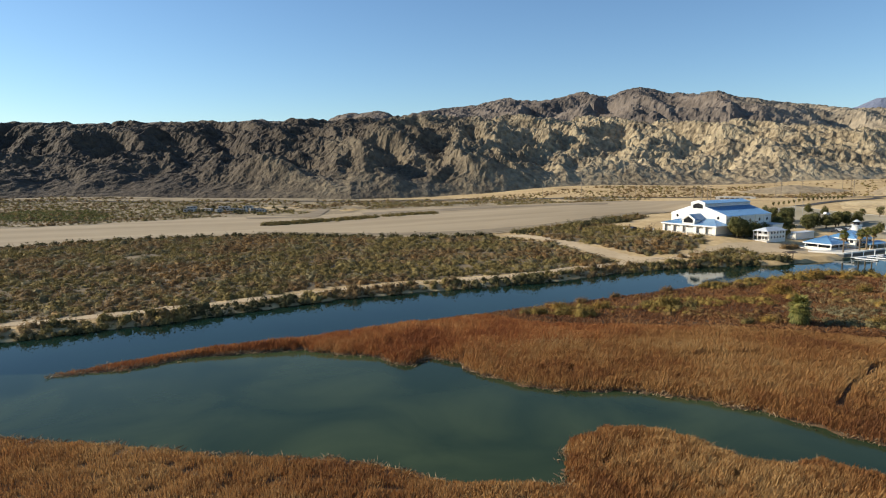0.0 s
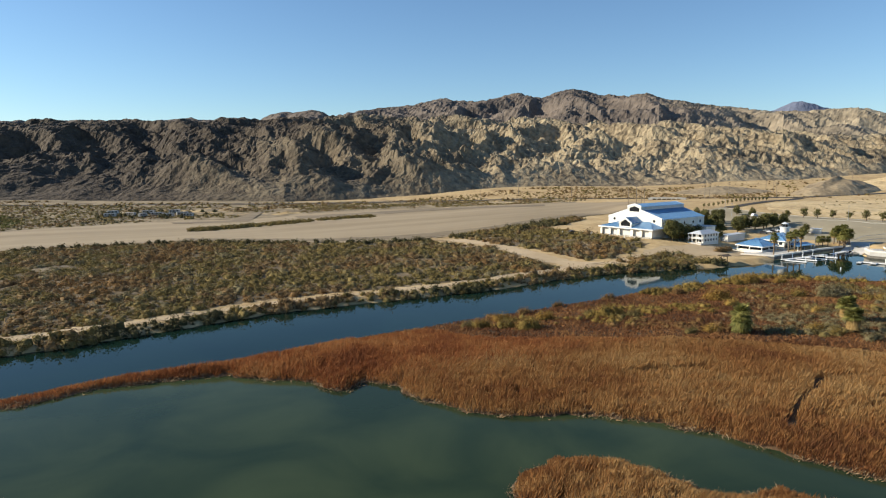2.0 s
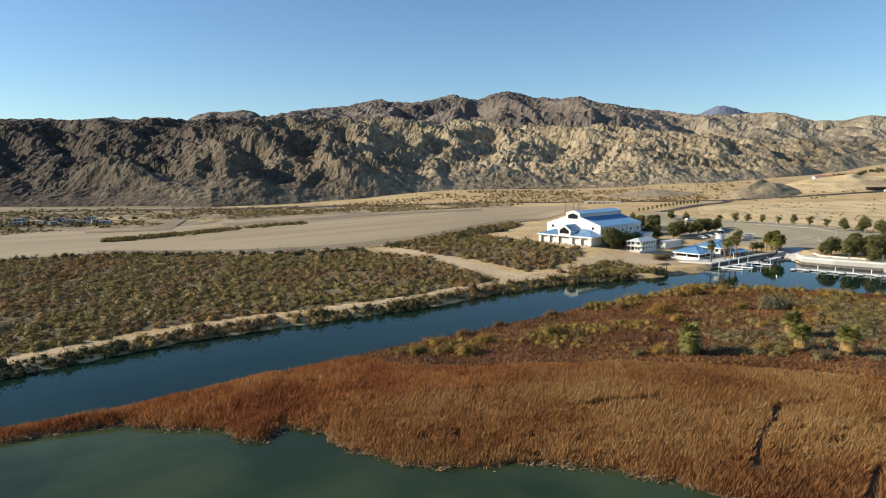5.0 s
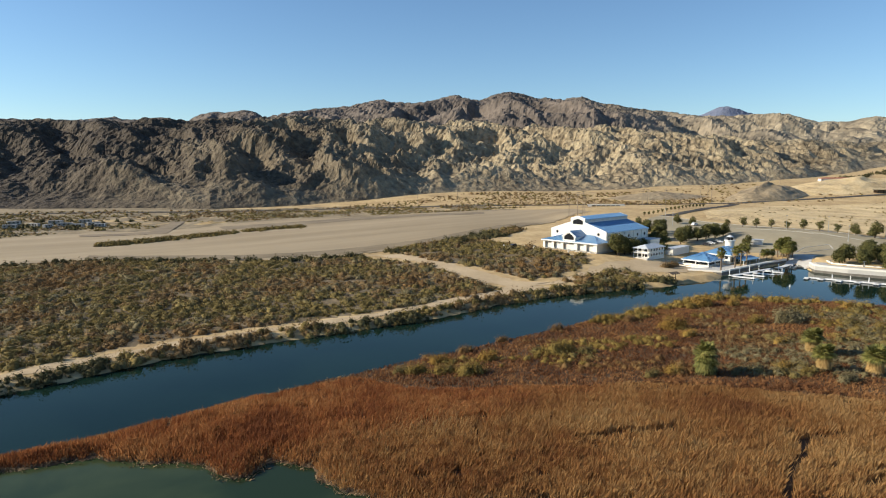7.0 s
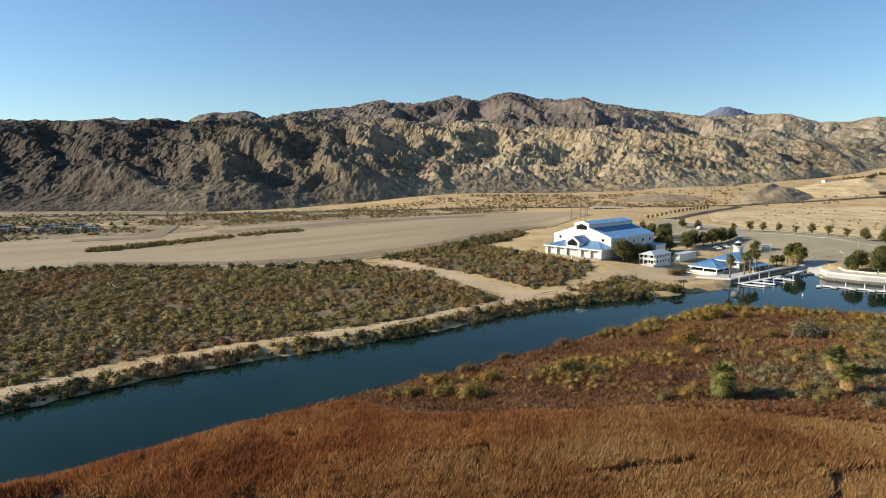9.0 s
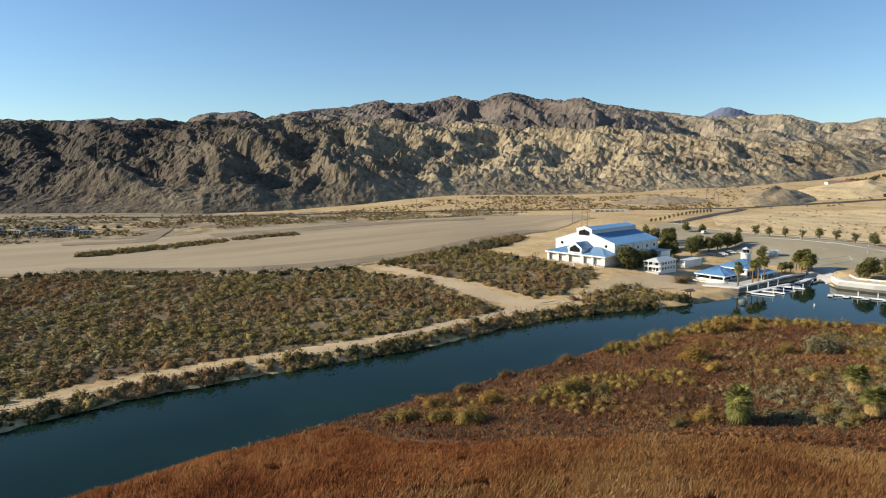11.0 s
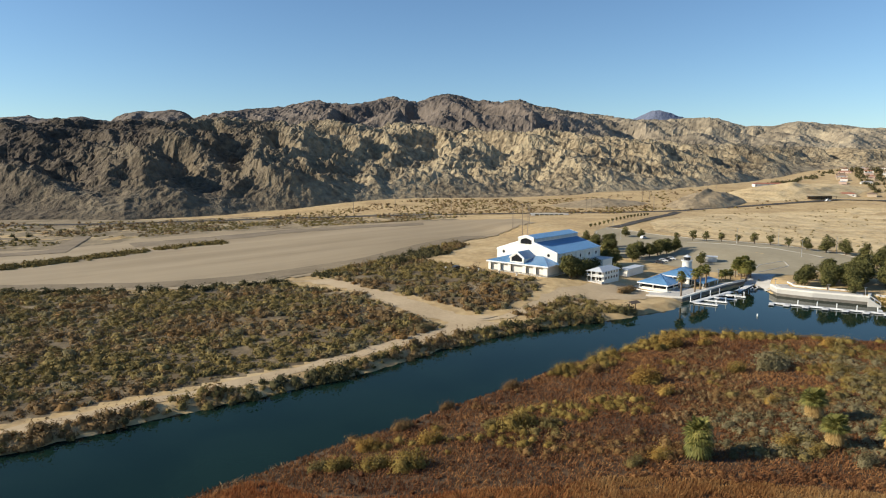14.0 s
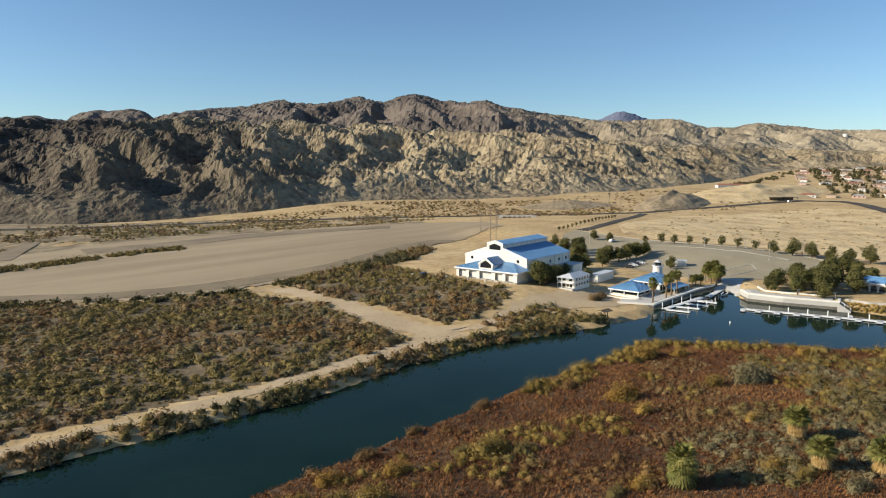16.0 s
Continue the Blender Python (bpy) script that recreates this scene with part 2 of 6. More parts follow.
def thing(name, m, label, category, group="", kind=""):
    ob = new(name)
    ob.matrix_basis = m
    return tagged(ob, label, category, group, kind)


def box(x0, y0, z0, x1, y1, z1, bm=None, bevel=0.0):
    own = bmesh.new()
    bmesh.ops.create_cube(own, size=1, matrix=Matrix.Translation(((x0 + x1) / 2, (y0 + y1) / 2, (z0 + z1) / 2)) @
                          Matrix.Diagonal((x1 - x0, y1 - y0, z1 - z0, 1)))
    if bevel:
        bmesh.ops.bevel(own, geom=own.edges[:], offset=bevel, segments=1, affect="EDGES")
    if bm is None:
        return own
    tmp = bpy.data.meshes.new("tmp")
    own.to_mesh(tmp)
    own.free()
    bm.from_mesh(tmp)
    bpy.data.meshes.remove(tmp)
    return bm


def sheet(xs, ys):
    """Corners and faces of a grid over the ground."""
    gx, gy = np.meshgrid(xs, ys)
    n, m = len(xs), len(ys)
    idx = np.arange(n * m).reshape(m, n)
    faces = np.stack([idx[:-1, :-1], idx[:-1, 1:], idx[1:, 1:], idx[1:, :-1]], -1).reshape(-1, 4)
    return gx.ravel(), gy.ravel(), faces


# ---- ground, water ----
def graded(lo, hi, step, out_lo, out_hi):
    inner = list(np.arange(lo, hi + step, step))
    a, s = [lo], step
    while a[-1] > out_lo:
        s *= 1.22
        a.append(a[-1] - s)
    b, s = [inner[-1]], step
    while b[-1] < out_hi:
        s *= 1.22
        b.append(b[-1] + s)
    return np.array(a[:0:-1] + inner + b[1:])


GRID_X, GRID_Y = graded(-250, 330, 2.0, -4800, 4800), graded(60, 470, 2.0, -2500, 4900)
_gx, _gy, _gf = sheet(GRID_X, GRID_Y)
_gzs = ground_z(_gx, _gy)
GRID_Z = _gzs.reshape(len(GRID_Y), len(GRID_X))


def sheet_z(x, y):
    """The height of the ground sheet itself, whose mesh is wide far off."""
    i = np.clip(np.searchsorted(GRID_X, x) - 1, 0, len(GRID_X) - 2)
    j = np.clip(np.searchsorted(GRID_Y, y) - 1, 0, len(GRID_Y) - 2)
    u, v = (x - GRID_X[i]) / (GRID_X[i + 1] - GRID_X[i]), (y - GRID_Y[j]) / (GRID_Y[j + 1] - GRID_Y[j])
    return (GRID_Z[j, i] * (1 - u) + GRID_Z[j, i + 1] * u) * (1 - v) + (GRID_Z[j + 1, i] * (1 - u) + GRID_Z[j + 1, i + 1] * u) * v


_gsoil = (np.maximum(inside_by(MARSH, _gx, _gy), inside_by(NEAR, _gx, _gy)) > -5).astype(int)
ground = raw("ground", np.stack([_gx, _gy, _gzs], -1), _gf, M_SAND, smooth=True)
ground.data.materials.append(M_SOIL)
ground.data.materials.append(M_LITTER)
_glit = 2 * ((np.maximum(inside_by(PLAIN, _gx, _gy), inside_by(TRIANGLE, _gx, _gy)) > 0) & (inside_by(NORTH, _gx, _gy) > 11.5))
ground.data.polygons.foreach_set("material_index", np.maximum(_gsoil[_gf].min(1), _glit[_gf].min(1)).astype(np.int32))
tagged(ground, "pale sandy desert ground with dark marsh soil by the water", "ground", kind="structure")

SPINE = [(-900, 96), (-300, 112), (-73, 123), (-55, 135), (-35, 142), (-12, 143), (20, 140), (80, 110), (300, 20), (900, -100)]


def water_body(name, far_y, mat, label):
    bm = bmesh.new()
    edge = [bm.verts.new((x, y, 0)) for x, y in SPINE]
    side = [bm.verts.new((x, far_y, 0)) for x, y in SPINE]
    for k in range(len(SPINE) - 1):
        bm.faces.new((edge[k], edge[k + 1], side[k + 1], side[k]) if far_y < 100 else (side[k], side[k + 1], edge[k + 1], edge[k]))
    return tagged(link(name, bm, mat), label, "water", kind="structure")


water_body("water_channel", 520, M_CHANNEL, "still deep blue-green channel and marina water")
water_body("water_lagoon", -500, M_LAGOON, "still shallow green lagoon water with murky patches")


def drape(name, rows, mat, label, category, lift=0.08, across=8, kind="structure", ragged=0.0):
    """A sheet over the ground between two edges: rows of (left x, left y, right x, right y)."""
    pts, faces = [], []
    fine = []
    for (a, b) in zip(rows, rows[1:]):
        n = max(2, int(max(math.hypot(b[0] - a[0], b[1] - a[1]), math.hypot(b[2] - a[2], b[3] - a[3])) / 3))
        fine += [tuple(p + (q - p) * k / n for p, q in zip(a, b)) for k in range(n)]
    fine.append(rows[-1])
    u = np.linspace(0, 1, across)
    for lx, ly, rx, ry in fine:
        if ragged:
            wide = max(0.1, math.hypot(rx - lx, ry - ly))
            k, j = ragged / wide * float(0.4 + wobble(lx, ly, 0.35) + 0.6 * wobble(lx, ly, 0.9)), ragged / wide * float(0.4 + wobble(rx, ry, 0.31) + 0.6 * wobble(rx, ry, 0.83))
            lx, ly, rx, ry = lx + (rx - lx) * k, ly + (ry - ly) * k, rx + (lx - rx) * j, ry + (ly - ry) * j
        pts += list(zip(lx + (rx - lx) * u, ly + (ry - ly) * u))
    pts = np.array(pts)
    z = ground_z(pts[:, 0], pts[:, 1]) + lift
    for r in range(len(fine) - 1):
        for c in range(across - 1):
            k = r * across + c
            faces.append((k, k + 1, k + across + 1, k + across))
    return tagged(raw(name, np.column_stack([pts, z]), faces, mat, True), label, category, kind=kind)


# ---- mountains ----
SKYLINE = [(-75, 3.2), (-50, 3.2), (-33, 2.9), (-28.5, 3.0), (-22.7, 3.25), (-17.7, 3.35), (-14.6, 3.6), (-11, 3.6), (-9.2, 3.97), (-5.8, 4.3), (-3.6, 4.2), (0, 4.6), (3, 5.0),
           (5.7, 5.4), (9, 5.27), (11.8, 5.9), (13.7, 5.5), (16.2, 6.0), (18.9, 5.6), (22.3, 5.45), (24.8, 4.9), (27.9, 4.4), (31.5, 3.95),
           (37.3, 3.85), (40.2, 3.25), (43.4, 3.4), (49.4, 2.8), (60, 2.6), (80, 2.4)]
CREST = [(-75, 3.2), (-33, 2.9), (-22, 3.2), (-15, 3.5), (-11, 3.5), (-8, 3.6), (-5, 3.85), (-1.8, 4.05), (0, 3.95), (3.8, 3.85), (6.6, 4.05), (9.4, 3.7),
         (12.8, 3.75), (18, 3.35), (20.8, 3.3), (23.5, 3.3), (26.7, 2.9), (31.4, 2.6), (35, 2.1), (41, 1.8), (50, 1.4), (80, 1.2)]
TOE = [(-75, 780), (-33, 770), (-20, 715), (-9, 660), (-2, 690), (5, 740), (12, 800), (20, 840), (27, 880), (33, 970), (39, 1170), (45, 1550), (80, 2000)]
EYE = (8.0, 40.0, 46.0)


def gradient_noise(x, y, seed):
    """Smooth noise in the plane, about -1 to 1."""
    xi, yi = np.floor(x).astype(np.int64), np.floor(y).astype(np.int64)
    fx, fy = x - xi, y - yi

    def corner(i, j):
        h = ((xi + i) * 374761393 + (yi + j) * 668265263 + int(seed * 1000) * 982451653) & 0x7FFFFFFF
        h = ((h ^ (h >> 13)) * 1274126177) & 0x7FFFFFFF
        ang = ((h ^ (h >> 16)) & 0xFFFF) * (2 * math.pi / 65536)
        return np.cos(ang) * (fx - i) + np.sin(ang) * (fy - j)

    u, v = fx ** 3 * (fx * (fx * 6 - 15) + 10), fy ** 3 * (fy * (fy * 6 - 15) + 10)
    low = corner(0, 0) * (1 - u) + corner(1, 0) * u
    return 1.5 * (low * (1 - v) + (corner(0, 1) * (1 - u) + corner(1, 1) * u) * v)


def spurs(x, y, wave, seed, turn, stretch):
    """Ribs with narrow backs and broad gullies, 0 to 1, drawn out along one direction."""
    c, d = math.cos(radians(turn)), math.sin(radians(turn))
    wx = x + 0.35 * wave * gradient_noise(x / wave / 1.3, y / wave / 1.3, seed + 5)
    wy = y + 0.35 * wave * gradient_noise(x / wave / 1.3, y / wave / 1.3, seed + 6)
    u, v = (c * wx - d * wy) / wave, (d * wx + c * wy) / wave / stretch
    n = gradient_noise(u, v, seed)
    return 1.0 - np.sqrt(n * n + 0.0012) * 1.25


def carve(z, dr, da, passes, strength):
    """Streams cut gullies into a range: each place drains to its lowest neighbour, and the more it drains the deeper it is cut."""
    n, m = z.shape
    idx = np.arange(n * m).reshape(n, m)
    steps = [(i, j) for i in (-1, 0, 1) for j in (-1, 0, 1) if i or j]
    for _ in range(passes):
        best, rec, span = np.zeros((n, m)), idx.copy(), np.ones((n, m))
        pz, pi = np.pad(z, 1, mode="edge"), np.pad(idx, 1, mode="edge")
        for i, j in steps:
            far = math.hypot(i * da, j * dr)
            fall = (z - pz[1 + i:n + 1 + i, 1 + j:m + 1 + j]) / far
            to = fall > best
            best, rec, span = np.where(to, fall, best), np.where(to, pi[1 + i:n + 1 + i, 1 + j:m + 1 + j], rec), np.where(to, far, span)
        order = np.argsort(-z.ravel()).tolist()
        down, acc, h = rec.ravel().tolist(), [1.0] * (n * m), z.ravel().tolist()
        for k in order:
            if down[k] != k:
                acc[down[k]] += acc[k]
        cut = (strength * np.sqrt(np.minimum(np.array(acc), 2000.0) * dr * da) / span.ravel()).tolist()
        for k in reversed(order):
            if down[k] != k:
                h[k] = (h[k] + cut[k] * h[down[k]]) / (1 + cut[k])
        z = np.array(h).reshape(n, m)
    return z


def massif(name, mat, label, azimuths, near, depth, count, height, target, wave, seed, keep, lift, rough, cut):
    """A range seen from the valley: spurs and gullies that run down from its crest to its toe."""
    deg = np.arange(azimuths[0], azimuths[1], azimuths[2])
    az = np.radians(deg)
    toe = near(deg)
    s = np.linspace(0, 1, count)
    r = toe[:, None] + s[None, :] * depth
    x, y = EYE[0] + r * np.sin(az)[:, None], EYE[1] + r * np.cos(az)[:, None]
    # the foot of the range runs in and out round its spurs
    shift = 0.10 * gradient_noise(x / wave / 1.6, y / wave / 1.6, seed + 20) + 0.05 * gradient_noise(x / wave * 1.6, y / wave * 1.6, seed + 21)
    env = height(np.clip(s[None, :] + shift * np.clip(s * 5, 0, 1)[None, :], 0, 1))
    big = 0.6 * np.maximum(spurs(x, y, wave, seed, -30, 1.5), 0) ** 1.3 + 0.4 * spurs(x, y, wave * 0.5, seed + 1, -12, 1.5)
    rise = env * (1 - keep) + keep * env ** 0.72 * big
    want = np.tan(np.radians(target(deg))) + EYE[2] / (toe + 0.6 * depth)
    soft = np.clip(env * 4, 0, 1)
    ridge = np.exp(-0.5 * (np.arange(-50, 51) / 16.0) ** 2)

    def fitted(up):
        """Scaled so that the crest, seen from the valley, follows the skyline."""
        top = (up / r).max(1)
        top = np.convolve(np.pad(top, 50, mode="edge"), ridge / ridge.sum(), "valid")
        rel = up / r / top[:, None]
        rel = np.where(rel > 0.8, 0.8 + 0.24 * np.tanh((rel - 0.8) / 0.24), rel)
        return rel * r * want[:, None] * lift

    rough = rough * (1 - 0.5 * np.clip((deg - 30) / 14, 0, 1) - 0.3 * np.clip((2 - deg) / 12, 0, 1))[:, None]
    shape = gradient_noise(x / 21.0, y / 21.0, seed + 31) + 0.6 * gradient_noise(x / 9.0, y / 9.0, seed + 32)
    z = fitted(rise) + rough * soft * (0.3 * shape + 1.3 * (spurs(x, y, wave * 0.25, seed + 2, -34, 2.0) - 0.55) + 0.5 * (spurs(x, y, wave * 0.125, seed + 3, 30, 1.8) - 0.55))
    cutz = carve(z, depth / (count - 1), float(np.radians(azimuths[2]) * r.mean()), 4, cut)
    z = fitted(np.maximum(z + (cutz - z) * np.clip((env - 0.16) * 4, 0, 1), 0))
    z = z + ground_z(x, y) * (1 - np.clip(env * 2, 0, 1)) - 4 * (1 - np.clip(env * 6, 0, 1))
    # ledges and broken rock on the spurs
    z = z + rough * soft * (0.34 * (spurs(x, y, wave * 0.1, seed + 3, 30, 1.6) - 0.55) + 0.34 * (spurs(x, y, wave * 0.062, seed + 4, 22, 1.5) - 0.55)
                            + 0.2 * (spurs(x, y, wave * 0.034, seed + 9, -20, 1.3) - 0.55))
    out = rough * 0.12 * soft * spurs(x + 0.6 * z, y, wave * 0.11, seed + 8, 10, 1.0)
    x, y = x - out * np.sin(az)[:, None], y - out * np.cos(az)[:, None]
    n, m = x.shape
    idx = np.arange(n * m).reshape(n, m)
    faces = np.stack([idx[:-1, :-1], idx[1:, :-1], idx[1:, 1:], idx[:-1, 1:]], -1).reshape(-1, 4)
    return tagged(raw(name, np.stack([x, y, z], -1).reshape(-1, 3), faces, mat), label, "mountain")


def along(points):
    a, b = zip(*points)
    return lambda v: np.interp(v, a, b)


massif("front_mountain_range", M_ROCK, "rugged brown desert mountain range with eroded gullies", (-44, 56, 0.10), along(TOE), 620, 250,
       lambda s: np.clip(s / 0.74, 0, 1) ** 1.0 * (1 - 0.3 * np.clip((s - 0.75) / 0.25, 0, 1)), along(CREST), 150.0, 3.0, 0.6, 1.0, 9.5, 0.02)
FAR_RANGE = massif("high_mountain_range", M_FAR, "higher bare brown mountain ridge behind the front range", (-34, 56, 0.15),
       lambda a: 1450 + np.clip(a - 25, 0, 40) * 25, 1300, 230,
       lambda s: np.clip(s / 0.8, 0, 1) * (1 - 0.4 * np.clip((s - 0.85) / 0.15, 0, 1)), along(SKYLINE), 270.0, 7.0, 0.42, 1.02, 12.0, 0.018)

# ---- surfaces on the ground ----
drape("graded_field", [(-300, 230, -420, 330), (-204, 303, -260, 395), (-168, 337, -222, 426), (-136, 350, -186, 468), (-104, 363, -146, 508), (-62, 352, -100, 510),
                       (-24, 343, -60, 545), (15, 351, 0, 578), (43, 366, 60, 592), (79, 383, 110, 600), (126, 441, 150, 600), (168, 477, 190, 590),
                       (215, 520, 225, 575)], M_FIELD, "wide bare field of smoothly graded tan sand", "field", 0.32, 24, ragged=3.0)
drape("parking_lot", [(224, 309, 243, 302), (212, 325, 318, 322), (205, 350, 315, 352), (203, 375, 300, 383), (205, 400, 283, 407),
                      (215, 430, 264, 440), (230, 458, 248, 474)], M_ASPHALT, "large faded gray-brown asphalt parking lot", "parking lot", 0.12, 14)
drape("sandy_hillside", [(345, 316, 515, 372), (332, 345, 590, 465), (316, 372, 628, 535), (298, 398, 590, 582), (280, 425, 500, 581), (272, 452, 420, 577),
                        (290, 486, 405, 574)], M_PALESAND, "tan eroded sandy hillside above the parking lot, coloured bright like a sunward slope", "hillside", 0.18, 40)
M_HARD = material("packed_brown_earth", [(0.36, (0.19, 0.145, 0.088)), (0.64, (0.27, 0.21, 0.13))], 0.05, fine=0.3, bump=0.1, bump_scale=0.8)
drape("service_road", [(-104, 367, -106, 381), (-62, 357, -66, 371), (-24, 348, -30, 362), (14, 356, 6, 370), (42, 372, 32, 385), (78, 390, 66, 403), (119, 437, 105, 446), (160, 474, 148, 484)], M_HARD,
      "packed brown dirt road along the edge of the field", "road", 0.42, 6)
drape("access_road", [(248, 475, 255, 470), (269, 487, 275, 482), (292, 505, 298, 500), (344, 557, 350, 552), (399, 614, 405, 609)], M_ROAD,
      "dark asphalt road climbing from the parking lot", "road", 0.3, 4)
drape("highway", [(-520, 610, -520, 622), (-386, 622, -386, 634), (-253, 642, -253, 653), (-122, 655, -122, 666), (-44, 670, -44, 681), (40, 684, 40, 694),
                  (165, 655, 166, 665), (267, 632, 268, 642), (331, 613, 332, 624), (417, 621, 416, 632), (462, 636, 460, 647), (569, 644, 567, 655), (640, 649, 644, 661),
                  (668, 630, 682, 634), (640, 582, 655, 578), (597, 512, 612, 508), (540, 420, 556, 414)], M_ROAD, "two-lane dark asphalt highway across the desert", "road", 0.35, 4)
M_WASH = material("dry_wash_silt", [(0.36, (0.145, 0.112, 0.066)), (0.5, (0.245, 0.19, 0.113)), (0.64, (0.39, 0.305, 0.18))], 0.05, fine=0.35, bump=0.3, bump_scale=0.3)
M_GRAVEL = material("gray_gravel", [(0.36, (0.187, 0.145, 0.093)), (0.64, (0.275, 0.215, 0.140))], 0.06, bump=0.1, bump_scale=0.8)
drape("wash_flat", [(-520, 330, -520, 780), (-260, 395, -260, 740), (-120, 470, -120, 700), (-60, 530, -60, 700), (60, 580, 60, 715), (180, 585, 180, 690)], M_WASH,
      "flat dry wash of mottled gray-tan silt", "wash", 0.1, 60)
drape("gravel_pad", [(-65, 524, -57, 498), (-40, 533, -32, 506), (-14, 543, -9, 515), (12, 562, 14, 532), (35, 580, 35, 548), (85, 588, 84, 562), (145, 585, 140, 563)], M_GRAVEL,
      "gray gravel strip beside the field", "track", 0.45, 8, ragged=1.5)
drape("wash_track", [(-146, 490, -140, 474), (-122, 496, -116, 479), (-106, 503, -92, 487), (-106, 545, -96, 543), (-106, 580, -98, 580)], M_GRAVEL,
      "narrow gray track along the wash", "road", 0.5, 3)
M_TRACK = material("packed_sand_track", [(0.3, (0.40, 0.295, 0.172)), (0.7, (0.555, 0.425, 0.265))], 0.08, bump=0.15, bump_scale=0.9)
drape("levee_path", [(-150, 139.5, -147, 134.8), (-103, 159.5, -100, 155), (-60, 186, -57, 181.8), (-34, 203, -31, 199), (-8, 214.5, -5.5, 210.2), (18, 226.5, 21, 222.2),
                     (42, 241, 46, 236), (62, 257, 69, 248.5), (78, 268, 90, 255)], M_TRACK, "pale packed sand path along the bank", "path", 0.1, 4, ragged=1.0)
drape("sand_track", [(27, 352, 41, 352), (40, 338, 52, 342), (48, 318, 58, 322), (57, 294, 68, 298), (64, 272, 78, 274), (76, 262, 92, 266),
                     (92, 262, 100, 274), (118, 274, 112, 286), (136, 280, 126, 298), (150, 278, 140, 302), (168, 282, 160, 306)], M_TRACK,
      "pale sand track running up from the bank", "path", 0.12, 5, ragged=1.6)

# ---- plants ----
rng = np.random.default_rng(4)


def scatter(poly, spacing, keep=None):
    """Places strewn over an outline, about one to each square of the spacing."""
    xs, ys = zip(*poly)
    gx, gy = np.meshgrid(np.arange(min(xs), max(xs), spacing), np.arange(min(ys), max(ys), spacing))
    p = np.stack([gx.ravel(), gy.ravel()], -1) + rng.uniform(-0.55, 0.55, (gx.size, 2)) * spacing
    ok = inside_by(poly, p[:, 0], p[:, 1]) > 0
    p = p[ok]
    return p[keep(p[:, 0], p[:, 1])] if keep else p


def dome(rings, sides):
    """Directions and faces of a half ball: a top and some rings."""
    d = [(0.0, 0.0, 1.0)]
    for k in range(1, rings + 1):
        e = math.pi / 2 * (1 - k / rings * 1.08)
        d += [(math.cos(e) * math.cos((j + 0.5 * k) * 2 * math.pi / sides), math.cos(e) * math.sin((j + 0.5 * k) * 2 * math.pi / sides), math.sin(e)) for j in range(sides)]
    f = [(0, 1 + j, 1 + (j + 1) % sides) for j in range(sides)]
    for k in range(rings - 1):
        for j in range(sides):
            p, q = 1 + k * sides + j, 1 + k * sides + (j + 1) % sides
            f += [(p, p + sides, q), (q, p + sides, q + sides)]
    return np.array(d), np.array(f)


def tufts(name, p, radius, height, count, leaf, mat, label, category, z=None, kind="stuff", up=0.2, parent=None, core=0.68, rings=2, sides=7):
    """Bushes: each a lumpy twiggy heart inside a shell of small leafy flakes that face outwards."""
    n = len(p)
    if not n:
        return None
    radius, height = np.broadcast_to(radius, n), np.broadcast_to(height, n)
    base = ground_z(p[:, 0], p[:, 1]) if z is None else np.broadcast_to(z, n)
    spin, tilt, skew = rng.uniform(0, 6, (n, 1)), rng.uniform(0, 6, (n, 1)), rng.uniform(0, 6, (n, 1))

    def lump(v):
        turn = np.arctan2(v[..., 1], v[..., 0])
        return 0.8 + 0.26 * np.sin(3 * turn + spin) * np.sin(4 * v[..., 2] + tilt) + 0.13 * np.sin(5 * turn + skew)

    def placed(v, reach):
        return np.stack([p[:, None, 0] + v[..., 0] * reach * radius[:, None], p[:, None, 1] + v[..., 1] * reach * radius[:, None],
                         base[:, None] + (0.06 + v[..., 2] * reach) * height[:, None]], -1)

    d = rng.normal(size=(n, count, 3))
    d[..., 2] = np.abs(d[..., 2]) * 0.95 + 0.02
    d /= np.linalg.norm(d, axis=-1, keepdims=True)
    c = placed(d, rng.uniform(0.6, 1.2, (n, count)) * lump(d))
    face = d + rng.normal(size=d.shape) * 0.42
    face[..., 2] += up
    face /= np.linalg.norm(face, axis=-1, keepdims=True)
    a = np.cross(face, rng.normal(size=d.shape))
    a /= np.linalg.norm(a, axis=-1, keepdims=True)
    b = np.cross(face, a)
    size = (leaf * radius)[:, None, None] * rng.uniform(0.6, 1.3, (n, count, 1))
    bend = face * size * rng.uniform(-0.4, 0.4, (n, count, 1))
    flake = np.stack([c - a * size * 1.2, c + a * size * 0.9 - b * size * 0.5 + bend, c + b * size * 0.9], 2)
    v = flake.reshape(-1, 3)
    f = np.arange(len(v)).reshape(-1, 3)
    hd, hf = dome(rings, sides)
    hd = np.broadcast_to(hd, (n, *hd.shape))
    heart = placed(hd, core * lump(hd) * rng.uniform(0.86, 1.1, hd.shape[:2]))
    hf = (hf[None] + (len(v) + np.arange(n) * hd.shape[1])[:, None, None]).reshape(-1, 3)
    ob = raw(name, np.concatenate([v, heart.reshape(-1, 3)]), np.concatenate([f, hf]), mat, np.arange(len(f) + len(hf)) >= len(f), parent=parent)
    return tagged(ob, label, category, kind=kind) if not parent else ob


